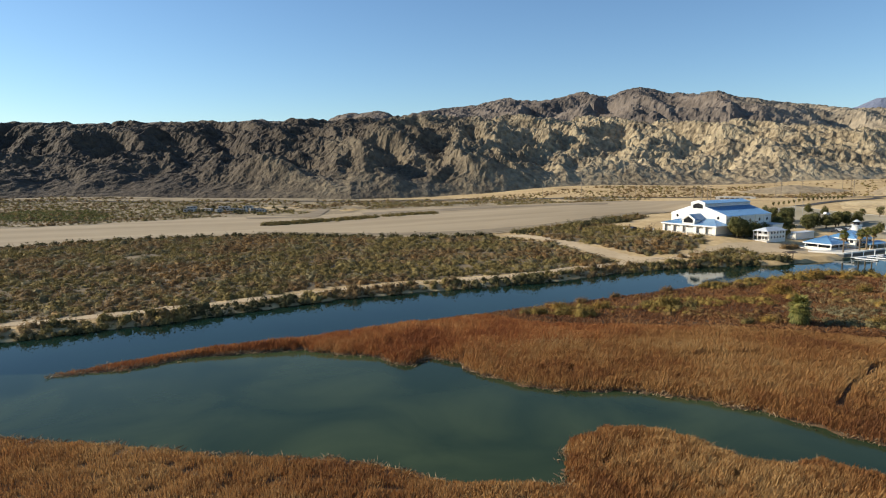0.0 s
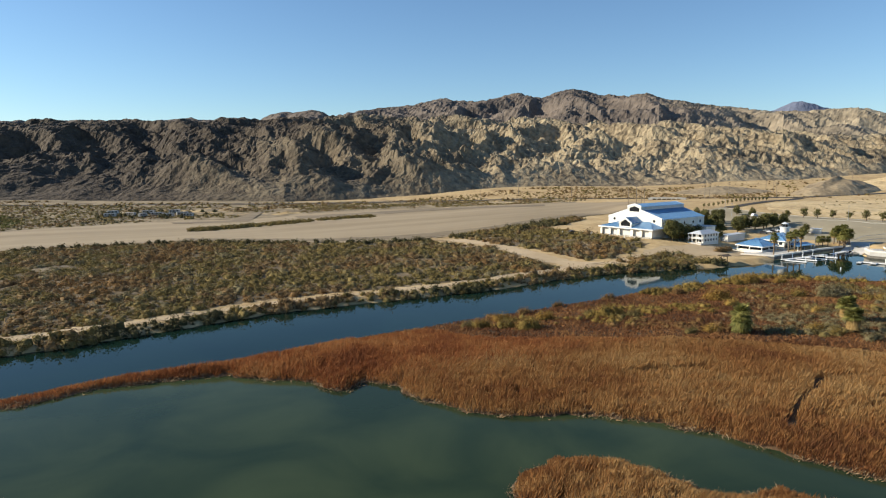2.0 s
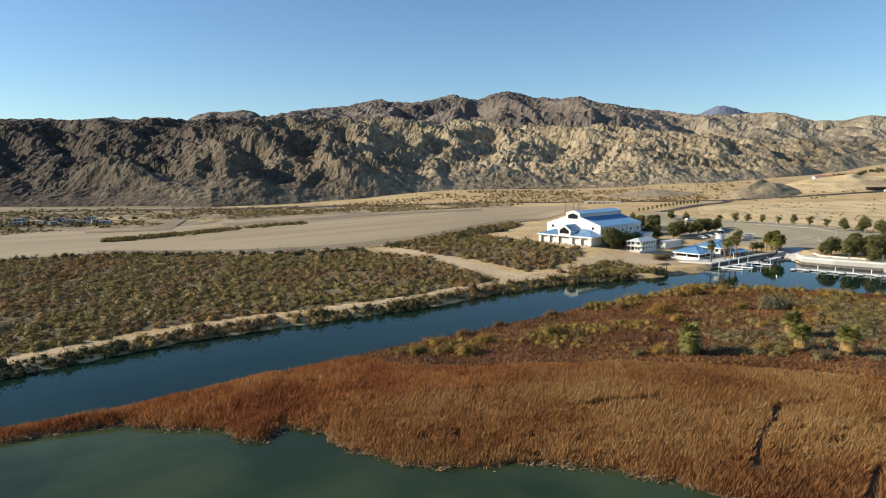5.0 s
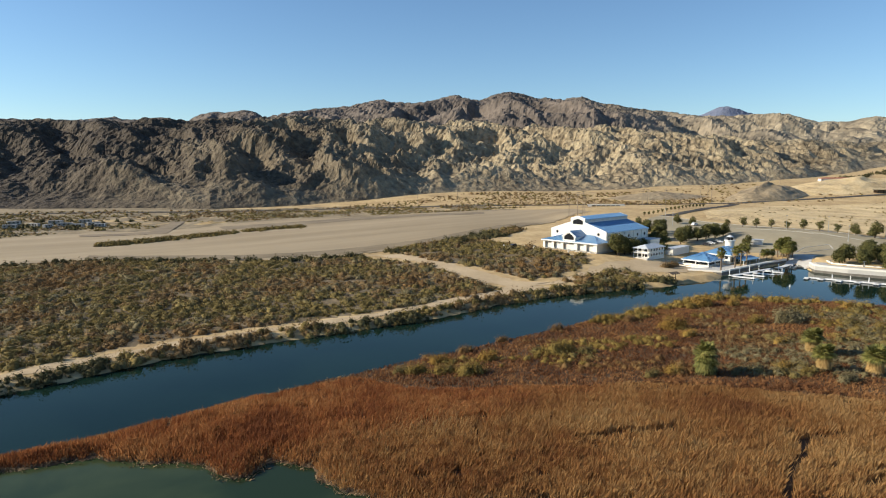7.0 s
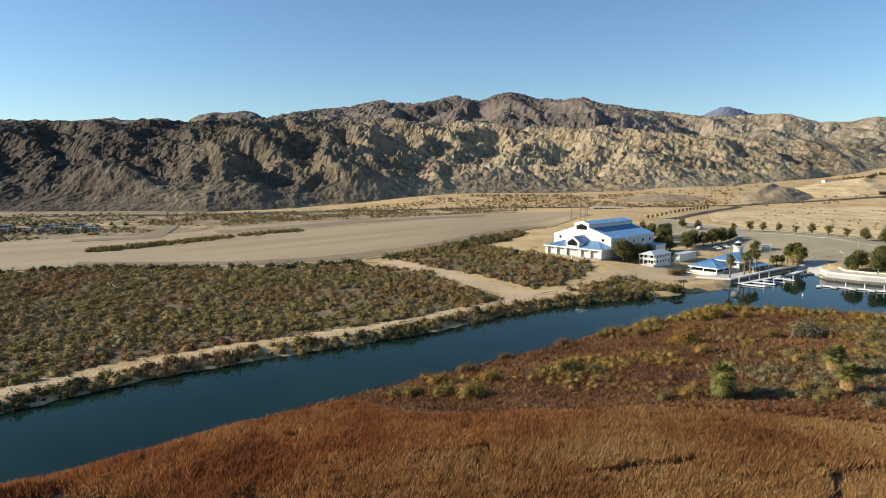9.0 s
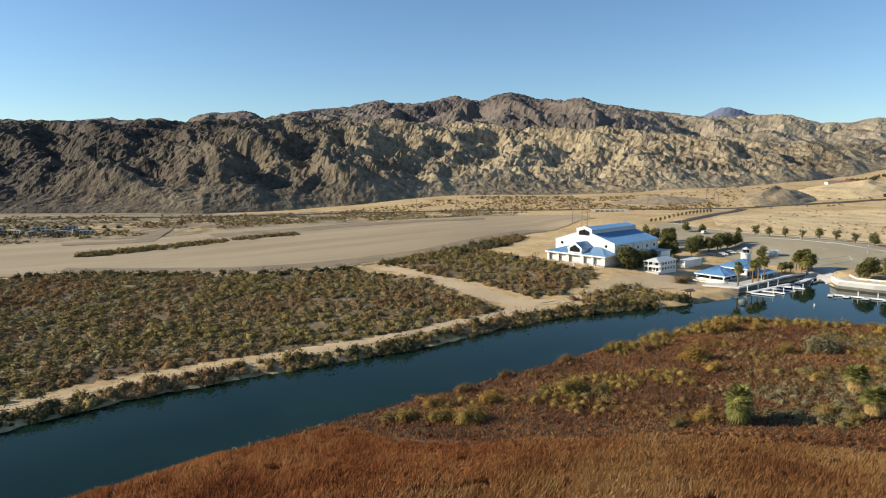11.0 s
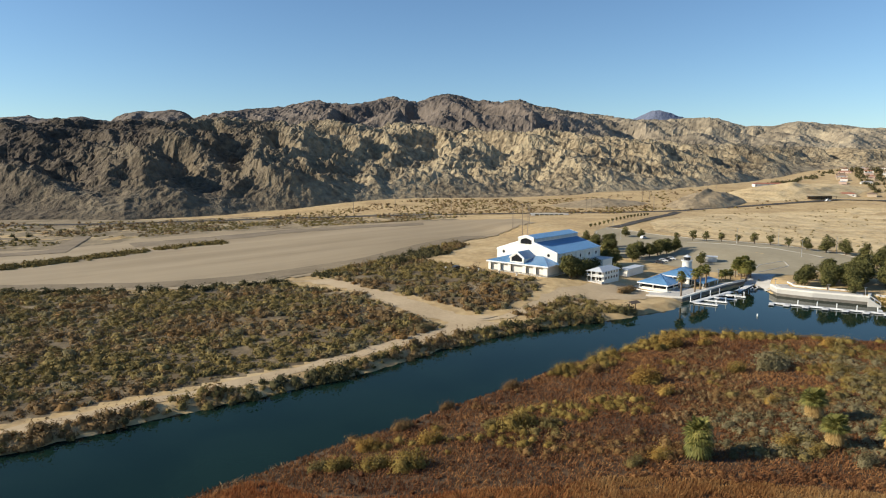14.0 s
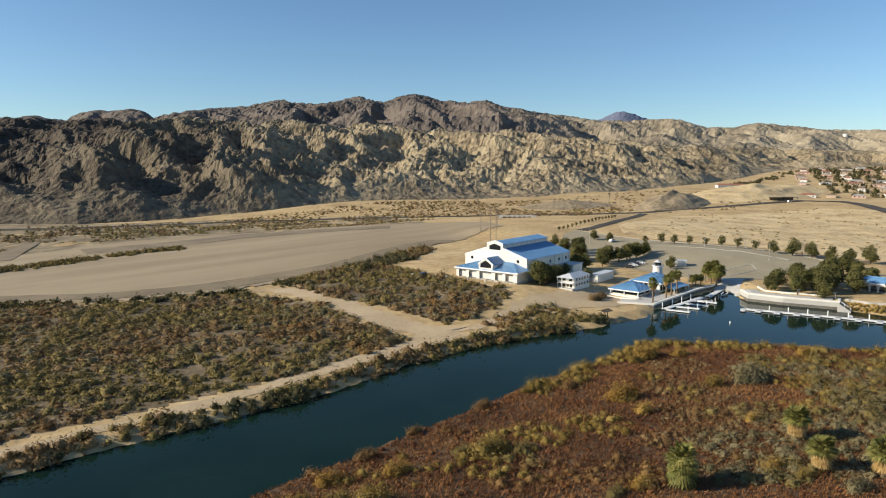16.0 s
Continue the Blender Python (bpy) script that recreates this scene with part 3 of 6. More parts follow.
def blades(name, p, height, width, mat, label, category, lean=0.18, wind=(0.1, 0.02), kind="stuff"):
    """Stems: each a thin sliver that widens below its tip, and leans."""
    n = len(p)
    base = ground_z(p[:, 0], p[:, 1])
    ang = rng.uniform(0, math.pi, n)
    side = np.stack([np.cos(ang), np.sin(ang), np.zeros(n)], -1) * (width * rng.uniform(0.6, 1.4, n))[:, None] / 2
    tip = rng.normal(0, lean, (n, 2)) + np.array(wind)
    foot = np.stack([p[:, 0], p[:, 1], base - 0.1], -1)
    head = foot + np.stack([tip[:, 0] * height, tip[:, 1] * height, height], -1)
    neck = foot + (head - foot) * rng.uniform(0.5, 0.75, n)[:, None] - np.stack([tip[:, 0], tip[:, 1], np.zeros(n)], -1) * height[:, None] * 0.2
    v = np.stack([foot, neck + 1.5 * side, head], 1).reshape(-1, 3)
    return tagged(raw(name, v, np.arange(len(v)).reshape(-1, 3), mat), label, category, kind=kind)


def leafy(name, dark, mid, light, scale=0.22, island=0.07):
    return material(name, [(0.33, dark), (0.5, mid), (0.67, light)], scale, 0.85, fine=0.2, island=island, spec=0.15, thin=0.2)


M_OLIVE = leafy("olive_scrub", (0.118, 0.090, 0.034), (0.200, 0.152, 0.054), (0.300, 0.225, 0.084))
M_BROWN = leafy("brown_scrub", (0.120, 0.076, 0.035), (0.208, 0.136, 0.062), (0.310, 0.210, 0.099))
M_RUST = leafy("rust_scrub", (0.125, 0.070, 0.028), (0.215, 0.124, 0.048), (0.31, 0.190, 0.074))
M_YELLOW = leafy("yellow_green_bush", (0.125, 0.082, 0.021), (0.245, 0.168, 0.044), (0.365, 0.262, 0.080))
M_GRAY = leafy("gray_green_bush", (0.120, 0.098, 0.048), (0.200, 0.165, 0.084), (0.300, 0.250, 0.138))
M_MEADOW = leafy("meadow_green", (0.075, 0.080, 0.024), (0.120, 0.125, 0.036), (0.180, 0.175, 0.055))
M_DARKLEAF = leafy("dark_bank_bush", (0.042, 0.041, 0.019), (0.091, 0.081, 0.036), (0.168, 0.142, 0.066))
M_LEAF = leafy("tree_leaves", (0.048, 0.050, 0.018), (0.105, 0.101, 0.034), (0.205, 0.180, 0.062), 0.4)
M_REED = material("dry_reeds", [(0.36, (0.190, 0.080, 0.034)), (0.46, (0.290, 0.137, 0.049)), (0.54, (0.370, 0.205, 0.078)), (0.63, (0.430, 0.268, 0.112))],
                  0.04, 0.8, fine=0.3, island=0.1, spec=0.12, thin=0.4)
M_REDREED = material("red_reeds", [(0.36, (0.185, 0.065, 0.028)), (0.46, (0.290, 0.110, 0.040)), (0.54, (0.365, 0.160, 0.058)), (0.63, (0.43, 0.222, 0.086))],
                     0.06, 0.8, fine=0.35, island=0.1, spec=0.12, thin=0.4)
M_STRAW = material("bleached_stalks", [(0.35, (0.17, 0.105, 0.055)), (0.65, (0.34, 0.245, 0.14))], 0.3, 0.85, island=0.4, spec=0.15, thin=0.15)
M_REDBRUSH = material("red_brown_brush", [(0.36, (0.104, 0.044, 0.021)), (0.5, (0.187, 0.084, 0.036)), (0.64, (0.318, 0.163, 0.064))], 0.05, 0.85,
                      fine=0.25, island=0.16, spec=0.1, thin=0.2)
M_BARK = material("tree_bark", [(0.3, (0.09, 0.065, 0.045)), (0.7, (0.18, 0.135, 0.095))], 2.0, bump=0.03, bump_scale=9)


def patch(x, y, s, seed):
    """Smooth patches from -1 to 1."""
    return 0.8 * gradient_noise(np.asarray(x) * s, np.asarray(y) * s, seed)


SPIT = [(94, 267), (112, 280), (126, 288), (138, 279), (136, 265), (120, 259), (104, 257)]
EDGE = [(40, 352), (80, 374), (112, 402), (137, 440), (128, 447), (75, 395), (36, 364)]
WASH = [(-460, 400), (-252, 408), (-226, 430), (-188, 474), (-148, 520), (-110, 525), (-110, 585), (-60, 560), (40, 615), (90, 640), (30, 655), (-60, 640), (-150, 625), (-240, 632), (-470, 632)]
FOOT = [(-480, 615), (-230, 618), (-60, 640), (30, 668), (200, 640), (330, 605), (420, 640), (420, 800), (200, 800), (0, 690), (-200, 670), (-480, 720)]


def scrub(zone, poly, spacing, keep, sizes, shares):
    p = scatter(poly, spacing, keep)
    mix = patch(p[:, 0], p[:, 1], 0.027, 11.0) * 0.9 + rng.normal(0, 0.22, len(p))
    lo = -9.0
    cuts = np.quantile(mix, np.cumsum([s for _, s in shares])[:-1]).tolist() + [9.0]
    names = {"olive": (M_OLIVE, "olive-green desert scrub bushes"), "brown": (M_BROWN, "brown dry desert scrub bushes"),
             "rust": (M_RUST, "rust-orange autumn scrub bushes"), "gray": (M_GRAY, "gray-green desert brush"),
             "yellow": (M_YELLOW, "yellow-green bushes in low clumps"), "dark": (M_DARKLEAF, "dark green bushes along the bank")}
    for (kind, _), hi in zip(shares, cuts):
        q = p[(mix >= lo) & (mix < hi)]
        lo = hi
        r = rng.uniform(sizes[0], sizes[1], len(q)) * rng.choice([0.55, 0.8, 1.1, 1.5], len(q))
        tufts(f"{kind}_scrub", q, r, r * rng.uniform(sizes[2], sizes[3], len(q)), sizes[4], sizes[5], names[kind][0],
              names[kind][1] + " " + zone, "bushes")


def plain_keep(x, y):
    d = inside_by(NORTH, x, y)
    return (d > 13) & (patch(x, y, 0.055, 2.0) > -0.52) & (patch(x, y, 0.02, 21.0) < 0.7)


scrub("on the sandy plain", PLAIN, 2.3, plain_keep, (0.95, 2.3, 0.45, 0.8, 54, 0.14), [("olive", 0.44), ("gray", 0.18), ("brown", 0.31), ("rust", 0.07)])
scrub("beside the sand track", TRIANGLE, 2.6, lambda x, y: patch(x, y, 0.07, 5.0) > -0.38, (1.0, 2.3, 0.55, 0.95, 80, 0.13), [("olive", 0.42), ("gray", 0.2), ("brown", 0.32), ("rust", 0.06)])
scrub("by the beach", SPIT, 2.5, None, (1.1, 2.3, 0.6, 1.0, 90, 0.12), [("olive", 0.5), ("gray", 0.2), ("brown", 0.2), ("rust", 0.1)])
scrub("at the edge of the field", EDGE, 2.2, None, (1.2, 2.0, 0.8, 1.2, 70, 0.17), [("dark", 0.4), ("olive", 0.4), ("brown", 0.2)])
BANK = [(-330, 20), (-330, 60), (-140, 140), (-75, 180), (70, 262), (160, 275), (160, 262), (60, 225), (-60, 165), (-200, 80)]
scrub("overhanging the bank", BANK, 1.7, lambda x, y: (inside_by(NORTH, x, y) > -0.9) & (inside_by(NORTH, x, y) < 5.4) & (x < 140) & (patch(x, y, 0.06, 8.0) > -0.3 - 0.3 * (x < 30)),
      (0.9, 2.1, 0.8, 1.25, 90, 0.12), [("dark", 0.45), ("olive", 0.35), ("brown", 0.2)])
scrub("in the dry wash", WASH, 3.1, lambda x, y: patch(x, y, 0.03, 6.0) + 0.5 * patch(x, y, 0.11, 6.5) + 0.4 * (x < -170) > -0.04, (0.7, 2.0, 0.5, 0.8, 9, 0.28), [("olive", 0.55), ("gray", 0.2), ("brown", 0.25)])
scrub("below the mountains", FOOT, 5.0, lambda x, y: patch(x, y, 0.02, 16.0) > -0.25, (0.8, 2.0, 0.6, 0.9, 12, 0.3), [("olive", 0.4), ("brown", 0.6)])
SHOULDER = [(-60, 585), (40, 602), (120, 602), (200, 625), (165, 648), (40, 678), (-44, 664), (-125, 650), (-110, 600)]
scrub("along the highway", SHOULDER, 2.8, lambda x, y: patch(x, y, 0.03, 36.0) + 0.4 * patch(x, y, 0.1, 36.5) > -0.12, (0.7, 1.7, 0.5, 0.8, 10, 0.28), [("olive", 0.5), ("gray", 0.3), ("brown", 0.2)])
scrub("on the desert slope", [(400, 615), (520, 615), (640, 690), (720, 800), (560, 880), (430, 800)], 10, lambda x, y: patch(x, y, 0.03, 26.0) > -0.05, (0.9, 2.0, 0.6, 0.9, 24, 0.28), [("olive", 0.5), ("brown", 0.5)])
_dyke = np.array([(-112, 424), (-98, 434), (-84, 447), (-66, 462), (-40, 482), (-5, 504)], float)
_t = rng.uniform(0, 1, 620)
_t = np.where(np.sin(_t * 23) > -0.75, _t, _t * 0.5)
_dp = np.column_stack([np.interp(_t, np.linspace(0, 1, 6), _dyke[:, 0]), np.interp(_t, np.linspace(0, 1, 6), _dyke[:, 1])]) + rng.normal(0, 3.2, (620, 2))
tufts("dyke_scrub", _dp, rng.uniform(1.2, 2.8, 620), rng.uniform(1.2, 2.6, 620), 34, 0.25, M_OLIVE, "olive-green scrub along a low dyke in the field", "bushes")
GREEN = [(-335, 535), (-282, 540), (-250, 500), (-232, 452), (-280, 444), (-345, 470)]
_mp = scatter(GREEN, 2.2)
tufts("meadow_plants", _mp, rng.uniform(0.9, 1.8, len(_mp)), rng.uniform(0.4, 1.0, len(_mp)), 14, 0.28, M_MEADOW, "low fresh green plants in a damp meadow", "plants")
_ep = np.column_stack([rng.uniform(-330, 26, 300), np.zeros(300)])
_ep[:, 1] = np.interp(_ep[:, 0], [-330, -204, -168, -104, -62, -24, 26], [190, 299, 333, 360, 350, 341, 348]) + rng.normal(0, 3, 300)
tufts("field_edge_scrub", _ep, rng.uniform(1.2, 2.4, 300), rng.uniform(1.2, 2.6, 300), 26, 0.3, M_DARKLEAF, "dark olive bushes along the field's edge", "bushes")
HILL = [(285, 430), (420, 580), (590, 590), (600, 470), (420, 350), (330, 330), (318, 370)]
_hp = scatter(HILL, 11, lambda x, y: patch(x, y, 0.02, 3.5) > 0.05)
tufts("hillside_scrub", _hp, rng.uniform(0.7, 1.6, len(_hp)), rng.uniform(0.5, 1.2, len(_hp)), 14, 0.34, M_OLIVE, "small scattered bushes on the sandy slope", "bushes")

# ---- marsh: tall reeds, low red brush, bushes ----
REED_LINE = along([(-80, 400), (-14, 400), (-6, 167), (11, 170), (20, 164), (42, 157), (78, 151), (105, 139), (130, 125), (300, 60)])


def reed_keep(x, y):
    return (np.maximum(inside_by(MARSH, x, y), inside_by(NEAR, x, y)) + 0.5 * wobble(x, y, 0.55) + 0.4 * wobble(x, y, 1.4) > 0.0) & (y < REED_LINE(x) + 3 * wobble(x, y, 0.12))


GAPS = [[(62, 101), (66, 106), (71.5, 112), (77.5, 117), (81.5, 122), (87, 122.6), (91, 122)], [(46, 130), (50, 129.2), (54, 130.4), (59, 129.4), (64, 130.2)],
        [(70.5, 91), (75, 94), (80.5, 99)], [(79.5, 106.5), (83, 107.6)], [(22, 141), (27, 140), (33, 141.5)], [(96, 112), (104, 108), (109, 109)]]


def off_line(line, x, y):
    best = np.full(np.shape(x), 1e9)
    for (ax, ay), (bx, by) in zip(line, line[1:]):
        k = np.clip(((x - ax) * (bx - ax) + (y - ay) * (by - ay)) / ((bx - ax) ** 2 + (by - ay) ** 2), 0, 1)
        best = np.minimum(best, np.hypot(x - ax - k * (bx - ax), y - ay - k * (by - ay)))
    return best


def near_any(spots):
    """True within any of some ragged ovals: (x, y, half length, half depth)."""
    def keep(x, y):
        ok = np.zeros(np.shape(x), bool)
        for sx, sy, a, b in spots:
            u, v = (x - sx) * 0.94 - (y - sy) * 0.34, (x - sx) * 0.34 + (y - sy) * 0.94
            ok |= (u / a) ** 2 + (v / b) ** 2 < 1 + 0.7 * wobble(x, y, 0.16)
        return ok
    return keep


REED_AREA = [(-81, 117), (-81, 126), (-30, 150), (-10, 170), (20, 174), (90, 155), (140, 130), (170, 100), (170, 20), (60, 60)]
NEAR_AREA = [(-80, 94), (16, 94), (38, 97), (60, 86), (80, 62), (60, 55), (-70, 55)]
rp = scatter(REED_AREA, 0.165, reed_keep)
rp = rp[(patch(rp[:, 0], rp[:, 1], 0.35, 4.4) > -0.45) & (patch(rp[:, 0], rp[:, 1], 0.13, 44.4) < 0.36 + 0.35 * rng.uniform(0, 1, len(rp))) & np.all([off_line(g, rp[:, 0], rp[:, 1]) > 0.75 + 0.4 * wobble(rp[:, 0], rp[:, 1], 1.1) for g in GAPS], axis=0)]
rh = 1.65 + 0.4 * patch(rp[:, 0], rp[:, 1], 0.09, 1.5) + 0.45 * patch(rp[:, 0], rp[:, 1], 0.4, 9.5) + rng.normal(0, 0.2, len(rp))
rh *= 0.5 + 0.5 * np.clip((REED_LINE(rp[:, 0]) - rp[:, 1]) / 22, 0, 1)
rh *= np.clip(0.3 + 0.02 * (rp[:, 0] + 80), 0.3, 1.0)
rh = np.clip(rh * np.clip(0.45 + 0.2 * inside_by(MARSH, rp[:, 0], rp[:, 1]), 0.45, 1.0), 0.4, 3.4)
red = (rp[:, 1] - 128 - 0.55 * rp[:, 0] + 14 * patch(rp[:, 0], rp[:, 1], 0.05, 61.0) + rng.normal(0, 5, len(rp))) > 0
blades("reed_bed", rp[~red], rh[~red], 0.11, M_REED, "dense bed of tall rust-orange dry reeds", "reeds", 0.2)
blades("red_reed_bed", rp[red], rh[red], 0.11, M_REDREED, "dense bed of brick-red dry reeds towards the point", "reeds", 0.2)
rp = scatter(NEAR_AREA, 0.172, reed_keep)
rp = rp[patch(rp[:, 0], rp[:, 1], 0.35, 14.4) > -0.42]
rh = 1.5 + 0.4 * patch(rp[:, 0], rp[:, 1], 0.09, 31.5) + 0.45 * patch(rp[:, 0], rp[:, 1], 0.4, 19.5) + rng.normal(0, 0.2, len(rp))
rh *= 0.66 + 0.34 * np.clip((rp[:, 0] + 2) / 16, 0, 1)
rh = np.clip(rh * np.clip(0.45 + 0.2 * inside_by(NEAR, rp[:, 0], rp[:, 1]), 0.45, 1.0), 0.4, 3.0)
blades("reed_bed", rp, rh, 0.115, M_REED, "dense bed of tall rust-orange dry reeds beside the lagoon", "reeds", 0.2)
LITTER = near_any([(-19, 157, 6, 1.6), (-12, 158, 5, 1.5), (-5, 166, 4, 2), (-43, 136, 7, 1.4), (-31, 141, 5, 1.2), (12, 176, 4, 1.3)])
rp = scatter([(-60, 120), (-60, 150), (0, 185), (40, 190), (40, 150)], 0.28, lambda x, y: LITTER(x, y) & (inside_by(MARSH, x, y) > -0.6))
blades("reed_litter", rp, rng.uniform(0.3, 0.8, len(rp)), 0.2, M_STRAW, "pale flattened reed litter on the muddy point", "reeds", 0.9)
# broken pale stalks washed up along the edge of the beds
for _area, _shore in ((REED_AREA, MARSH), (NEAR_AREA, NEAR)):
    rp = scatter(_area, 0.3, lambda x, y: (np.abs(inside_by(_shore, x, y) + 0.5 * wobble(x, y, 0.55)) < 1.1) & (patch(x, y, 0.2, 71.0) > -0.25))
    blades("reed_litter", rp, rng.uniform(0.3, 0.8, len(rp)), 0.11, M_STRAW, "pale broken reed stalks along the water's edge", "reeds", 0.8)

BRUSH = [(-12, 160), (14, 174), (51, 194), (89, 215), (137, 239), (153, 230), (190, 210), (240, 180), (240, 60), (105, 136), (42, 154), (11, 167)]


def brush_keep(x, y):
    return (inside_by(MARSH, x, y) > 0.3) & (y > REED_LINE(x) + 3 * wobble(x, y, 0.12) - 1)


bp = scatter(BRUSH, 0.31, brush_keep)
bp = bp[patch(bp[:, 0], bp[:, 1], 0.5, 3.3) > -0.35]
bh = 0.75 + 0.3 * patch(bp[:, 0], bp[:, 1], 0.12, 2.2) + rng.normal(0, 0.15, len(bp))
blades("red_brush", bp, np.clip(bh * 0.85, 0.25, 1.4), 0.19, M_REDBRUSH, "low dark red-brown marsh brush", "brush", lean=0.45)


def marsh_bushes(name, spacing, keep, r0, r1, flat, count, leaf, mat, label):
    p = scatter(BRUSH, spacing, lambda x, y: brush_keep(x, y) & keep(x, y))
    r = rng.uniform(r0, r1, len(p))
    tufts(name, p, r, r * rng.uniform(flat * 0.8, flat * 1.2, len(p)), count, leaf, mat, label, "bushes")


marsh_bushes("yellow_bushes", 2.1, lambda x, y: (patch(x, y, 0.17, 83.3) > -0.2) & near_any([(68, 183, 8, 6), (86, 185, 13, 6), (52, 178, 9, 4), (40, 174, 8, 3), (99, 197, 7, 3), (60, 170, 6, 2.5), (118, 193, 5, 5), (150, 188, 11, 7), (170, 180, 12, 7), (138, 180, 8, 4), (162, 204, 16, 7), (184, 194, 14, 8), (118, 207, 5, 3)])(x, y),
             0.8, 1.9, 1.0, 260, 0.06, M_YELLOW, "pale yellow-green rounded bushes in the marsh")
marsh_bushes("shore_bushes", 2.1, lambda x, y: (inside_by(MARSH, x, y) < 8) & (patch(x, y, 0.09, 17.7) > -0.25) & (x > 84), 1.0, 2.6, 1.0, 320, 0.058, M_YELLOW,
             "golden bushes along the marsh shore")
marsh_bushes("shore_clumps", 4.0, lambda x, y: (inside_by(MARSH, x, y) < 5) & (patch(x, y, 0.12, 97.7) > 0.0) & (x > 10) & (x < 90), 0.8, 1.9, 1.0, 200, 0.085, M_RUST,
             "rust-gold bushes along the marsh shore")
marsh_bushes("rust_bushes", 2.2, near_any([(81, 164, 6, 5), (95, 208, 6, 4), (112, 180, 5, 3), (62, 190, 6, 2.5), (128, 172, 4, 2.5), (104, 160, 4, 3), (70, 168, 5, 3), (60, 166, 6, 3)]), 0.7, 1.7, 0.95, 200, 0.08, M_RUST,
             "rust-orange bushes in the marsh")
marsh_bushes("brown_hummocks", 1.5, near_any([(110, 181, 14, 10), (120, 195, 10, 8), (98, 172, 8, 5), (126, 214, 10, 6)]), 0.5, 1.1, 1.1, 90, 0.12, M_BROWN,
             "brown twiggy hummocks crowded in the marsh")
marsh_bushes("red_bushes", 3.4, lambda x, y: patch(x, y, 0.04, 47.7) > -0.45, 0.4, 1.0, 0.9, 60, 0.13, M_REDBRUSH, "dark red-brown twiggy marsh bushes")
marsh_bushes("gray_bushes", 1.75, near_any([(98, 160, 10, 5), (112, 163, 14, 9), (132, 166, 16, 10), (124, 152, 14, 8), (150, 160, 14, 12), (158, 196, 12, 7), (172, 165, 16, 12), (146, 203, 9, 5), (152, 180, 14, 9), (168, 190, 10, 7)]), 0.7, 1.9, 0.8, 90, 0.11, M_GRAY,
             "pale gray-green dry brush among the palms")
marsh_bushes("olive_bushes", 3.0, near_any([(64, 178, 7, 4), (108, 154, 10, 4), (124, 178, 10, 6), (142, 172, 10, 6), (160, 208, 14, 6), (150, 150, 14, 10), (155, 172, 16, 10), (172, 198, 12, 8), (60, 181, 6, 3)]), 0.9, 2.4, 0.95, 160, 0.09, M_OLIVE,
             "olive-green bushes in the marsh")
marsh_bushes("dark_brush", 1.5, lambda x, y: (x > 70) & (np.abs(y - REED_LINE(x) - 2.6 - 1.5 * wobble(x, y, 0.1)) < 2.0), 0.6, 1.2, 1.0, 110, 0.11, M_REDBRUSH,
             "strip of dark brown brush behind the reeds")
marsh_bushes("dark_bushes", 5.0, near_any([(92, 158, 7, 3), (120, 160, 10, 5), (118, 150, 8, 4), (138, 158, 10, 6)]), 0.9, 2.0, 0.9, 220, 0.08, M_DARKLEAF, "dark green brush among the palms")

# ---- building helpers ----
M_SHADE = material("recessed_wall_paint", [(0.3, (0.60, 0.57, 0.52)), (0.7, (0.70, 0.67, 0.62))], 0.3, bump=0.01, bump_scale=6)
M_TRIM = material("white_trim", [(0.3, (0.78, 0.77, 0.75)), (0.7, (0.84, 0.83, 0.81))], 0.4, rough=0.6)
M_TIMBER = material("gray_timber", [(0.3, (0.20, 0.16, 0.12)), (0.7, (0.33, 0.27, 0.20))], 0.8, bump=0.02, bump_scale=6, stretch=(1, 1, 0.1))
M_METAL = material("galvanised_metal", [(0.3, (0.35, 0.35, 0.35)), (0.7, (0.48, 0.48, 0.47))], 1.0, rough=0.45, metal=0.7)
M_DOCK = material("white_dock_deck", [(0.3, (0.62, 0.61, 0.58)), (0.7, (0.78, 0.77, 0.74))], 0.6, rough=0.7)
M_SEAM = material("roof_rib", [(0.3, (0.09, 0.22, 0.43)), (0.7, (0.13, 0.28, 0.50))], 0.3, rough=0.45, spec=0.5)
M_ROOFGRAY = material("pale_gray_roof", [(0.3, (0.46, 0.49, 0.52)), (0.7, (0.58, 0.60, 0.62))], 0.4, rough=0.6)


def prism(outline, y0, y1, holes=()):
    """An upright slab: an outline in x and z, with holes through it, from y0 to y1."""
    bm = bmesh.new()
    rings = [outline, *holes]
    edges = []
    for ring in rings:
        vs = [bm.verts.new((x, y0, z)) for x, z in ring]
        edges += [bm.edges.new((vs[k], vs[(k + 1) % len(vs)])) for k in range(len(vs))]
    made = bmesh.ops.triangle_fill(bm, use_beauty=True, use_dissolve=False, edges=edges)
    faces = [f for f in made["geom"] if isinstance(f, bmesh.types.BMFace)]
    out = bmesh.ops.extrude_face_region(bm, geom=faces)
    bmesh.ops.translate(bm, vec=(0, y1 - y0, 0), verts=[v for v in out["geom"] if isinstance(v, bmesh.types.BMVert)])
    bmesh.ops.recalc_face_normals(bm, faces=bm.faces)
    return bm


def plate(corners, thick):
    """A slab with the given upper corners."""
    bm = bmesh.new()
    top = [bm.verts.new(c) for c in corners]
    low = [bm.verts.new((c[0], c[1], c[2] - thick)) for c in corners]
    bm.faces.new(top)
    bm.faces.new(low[::-1])
    for k in range(len(top)):
        j = (k + 1) % len(top)
        bm.faces.new((top[k], low[k], low[j], top[j]))
    bmesh.ops.recalc_face_normals(bm, faces=bm.faces)
    return bm


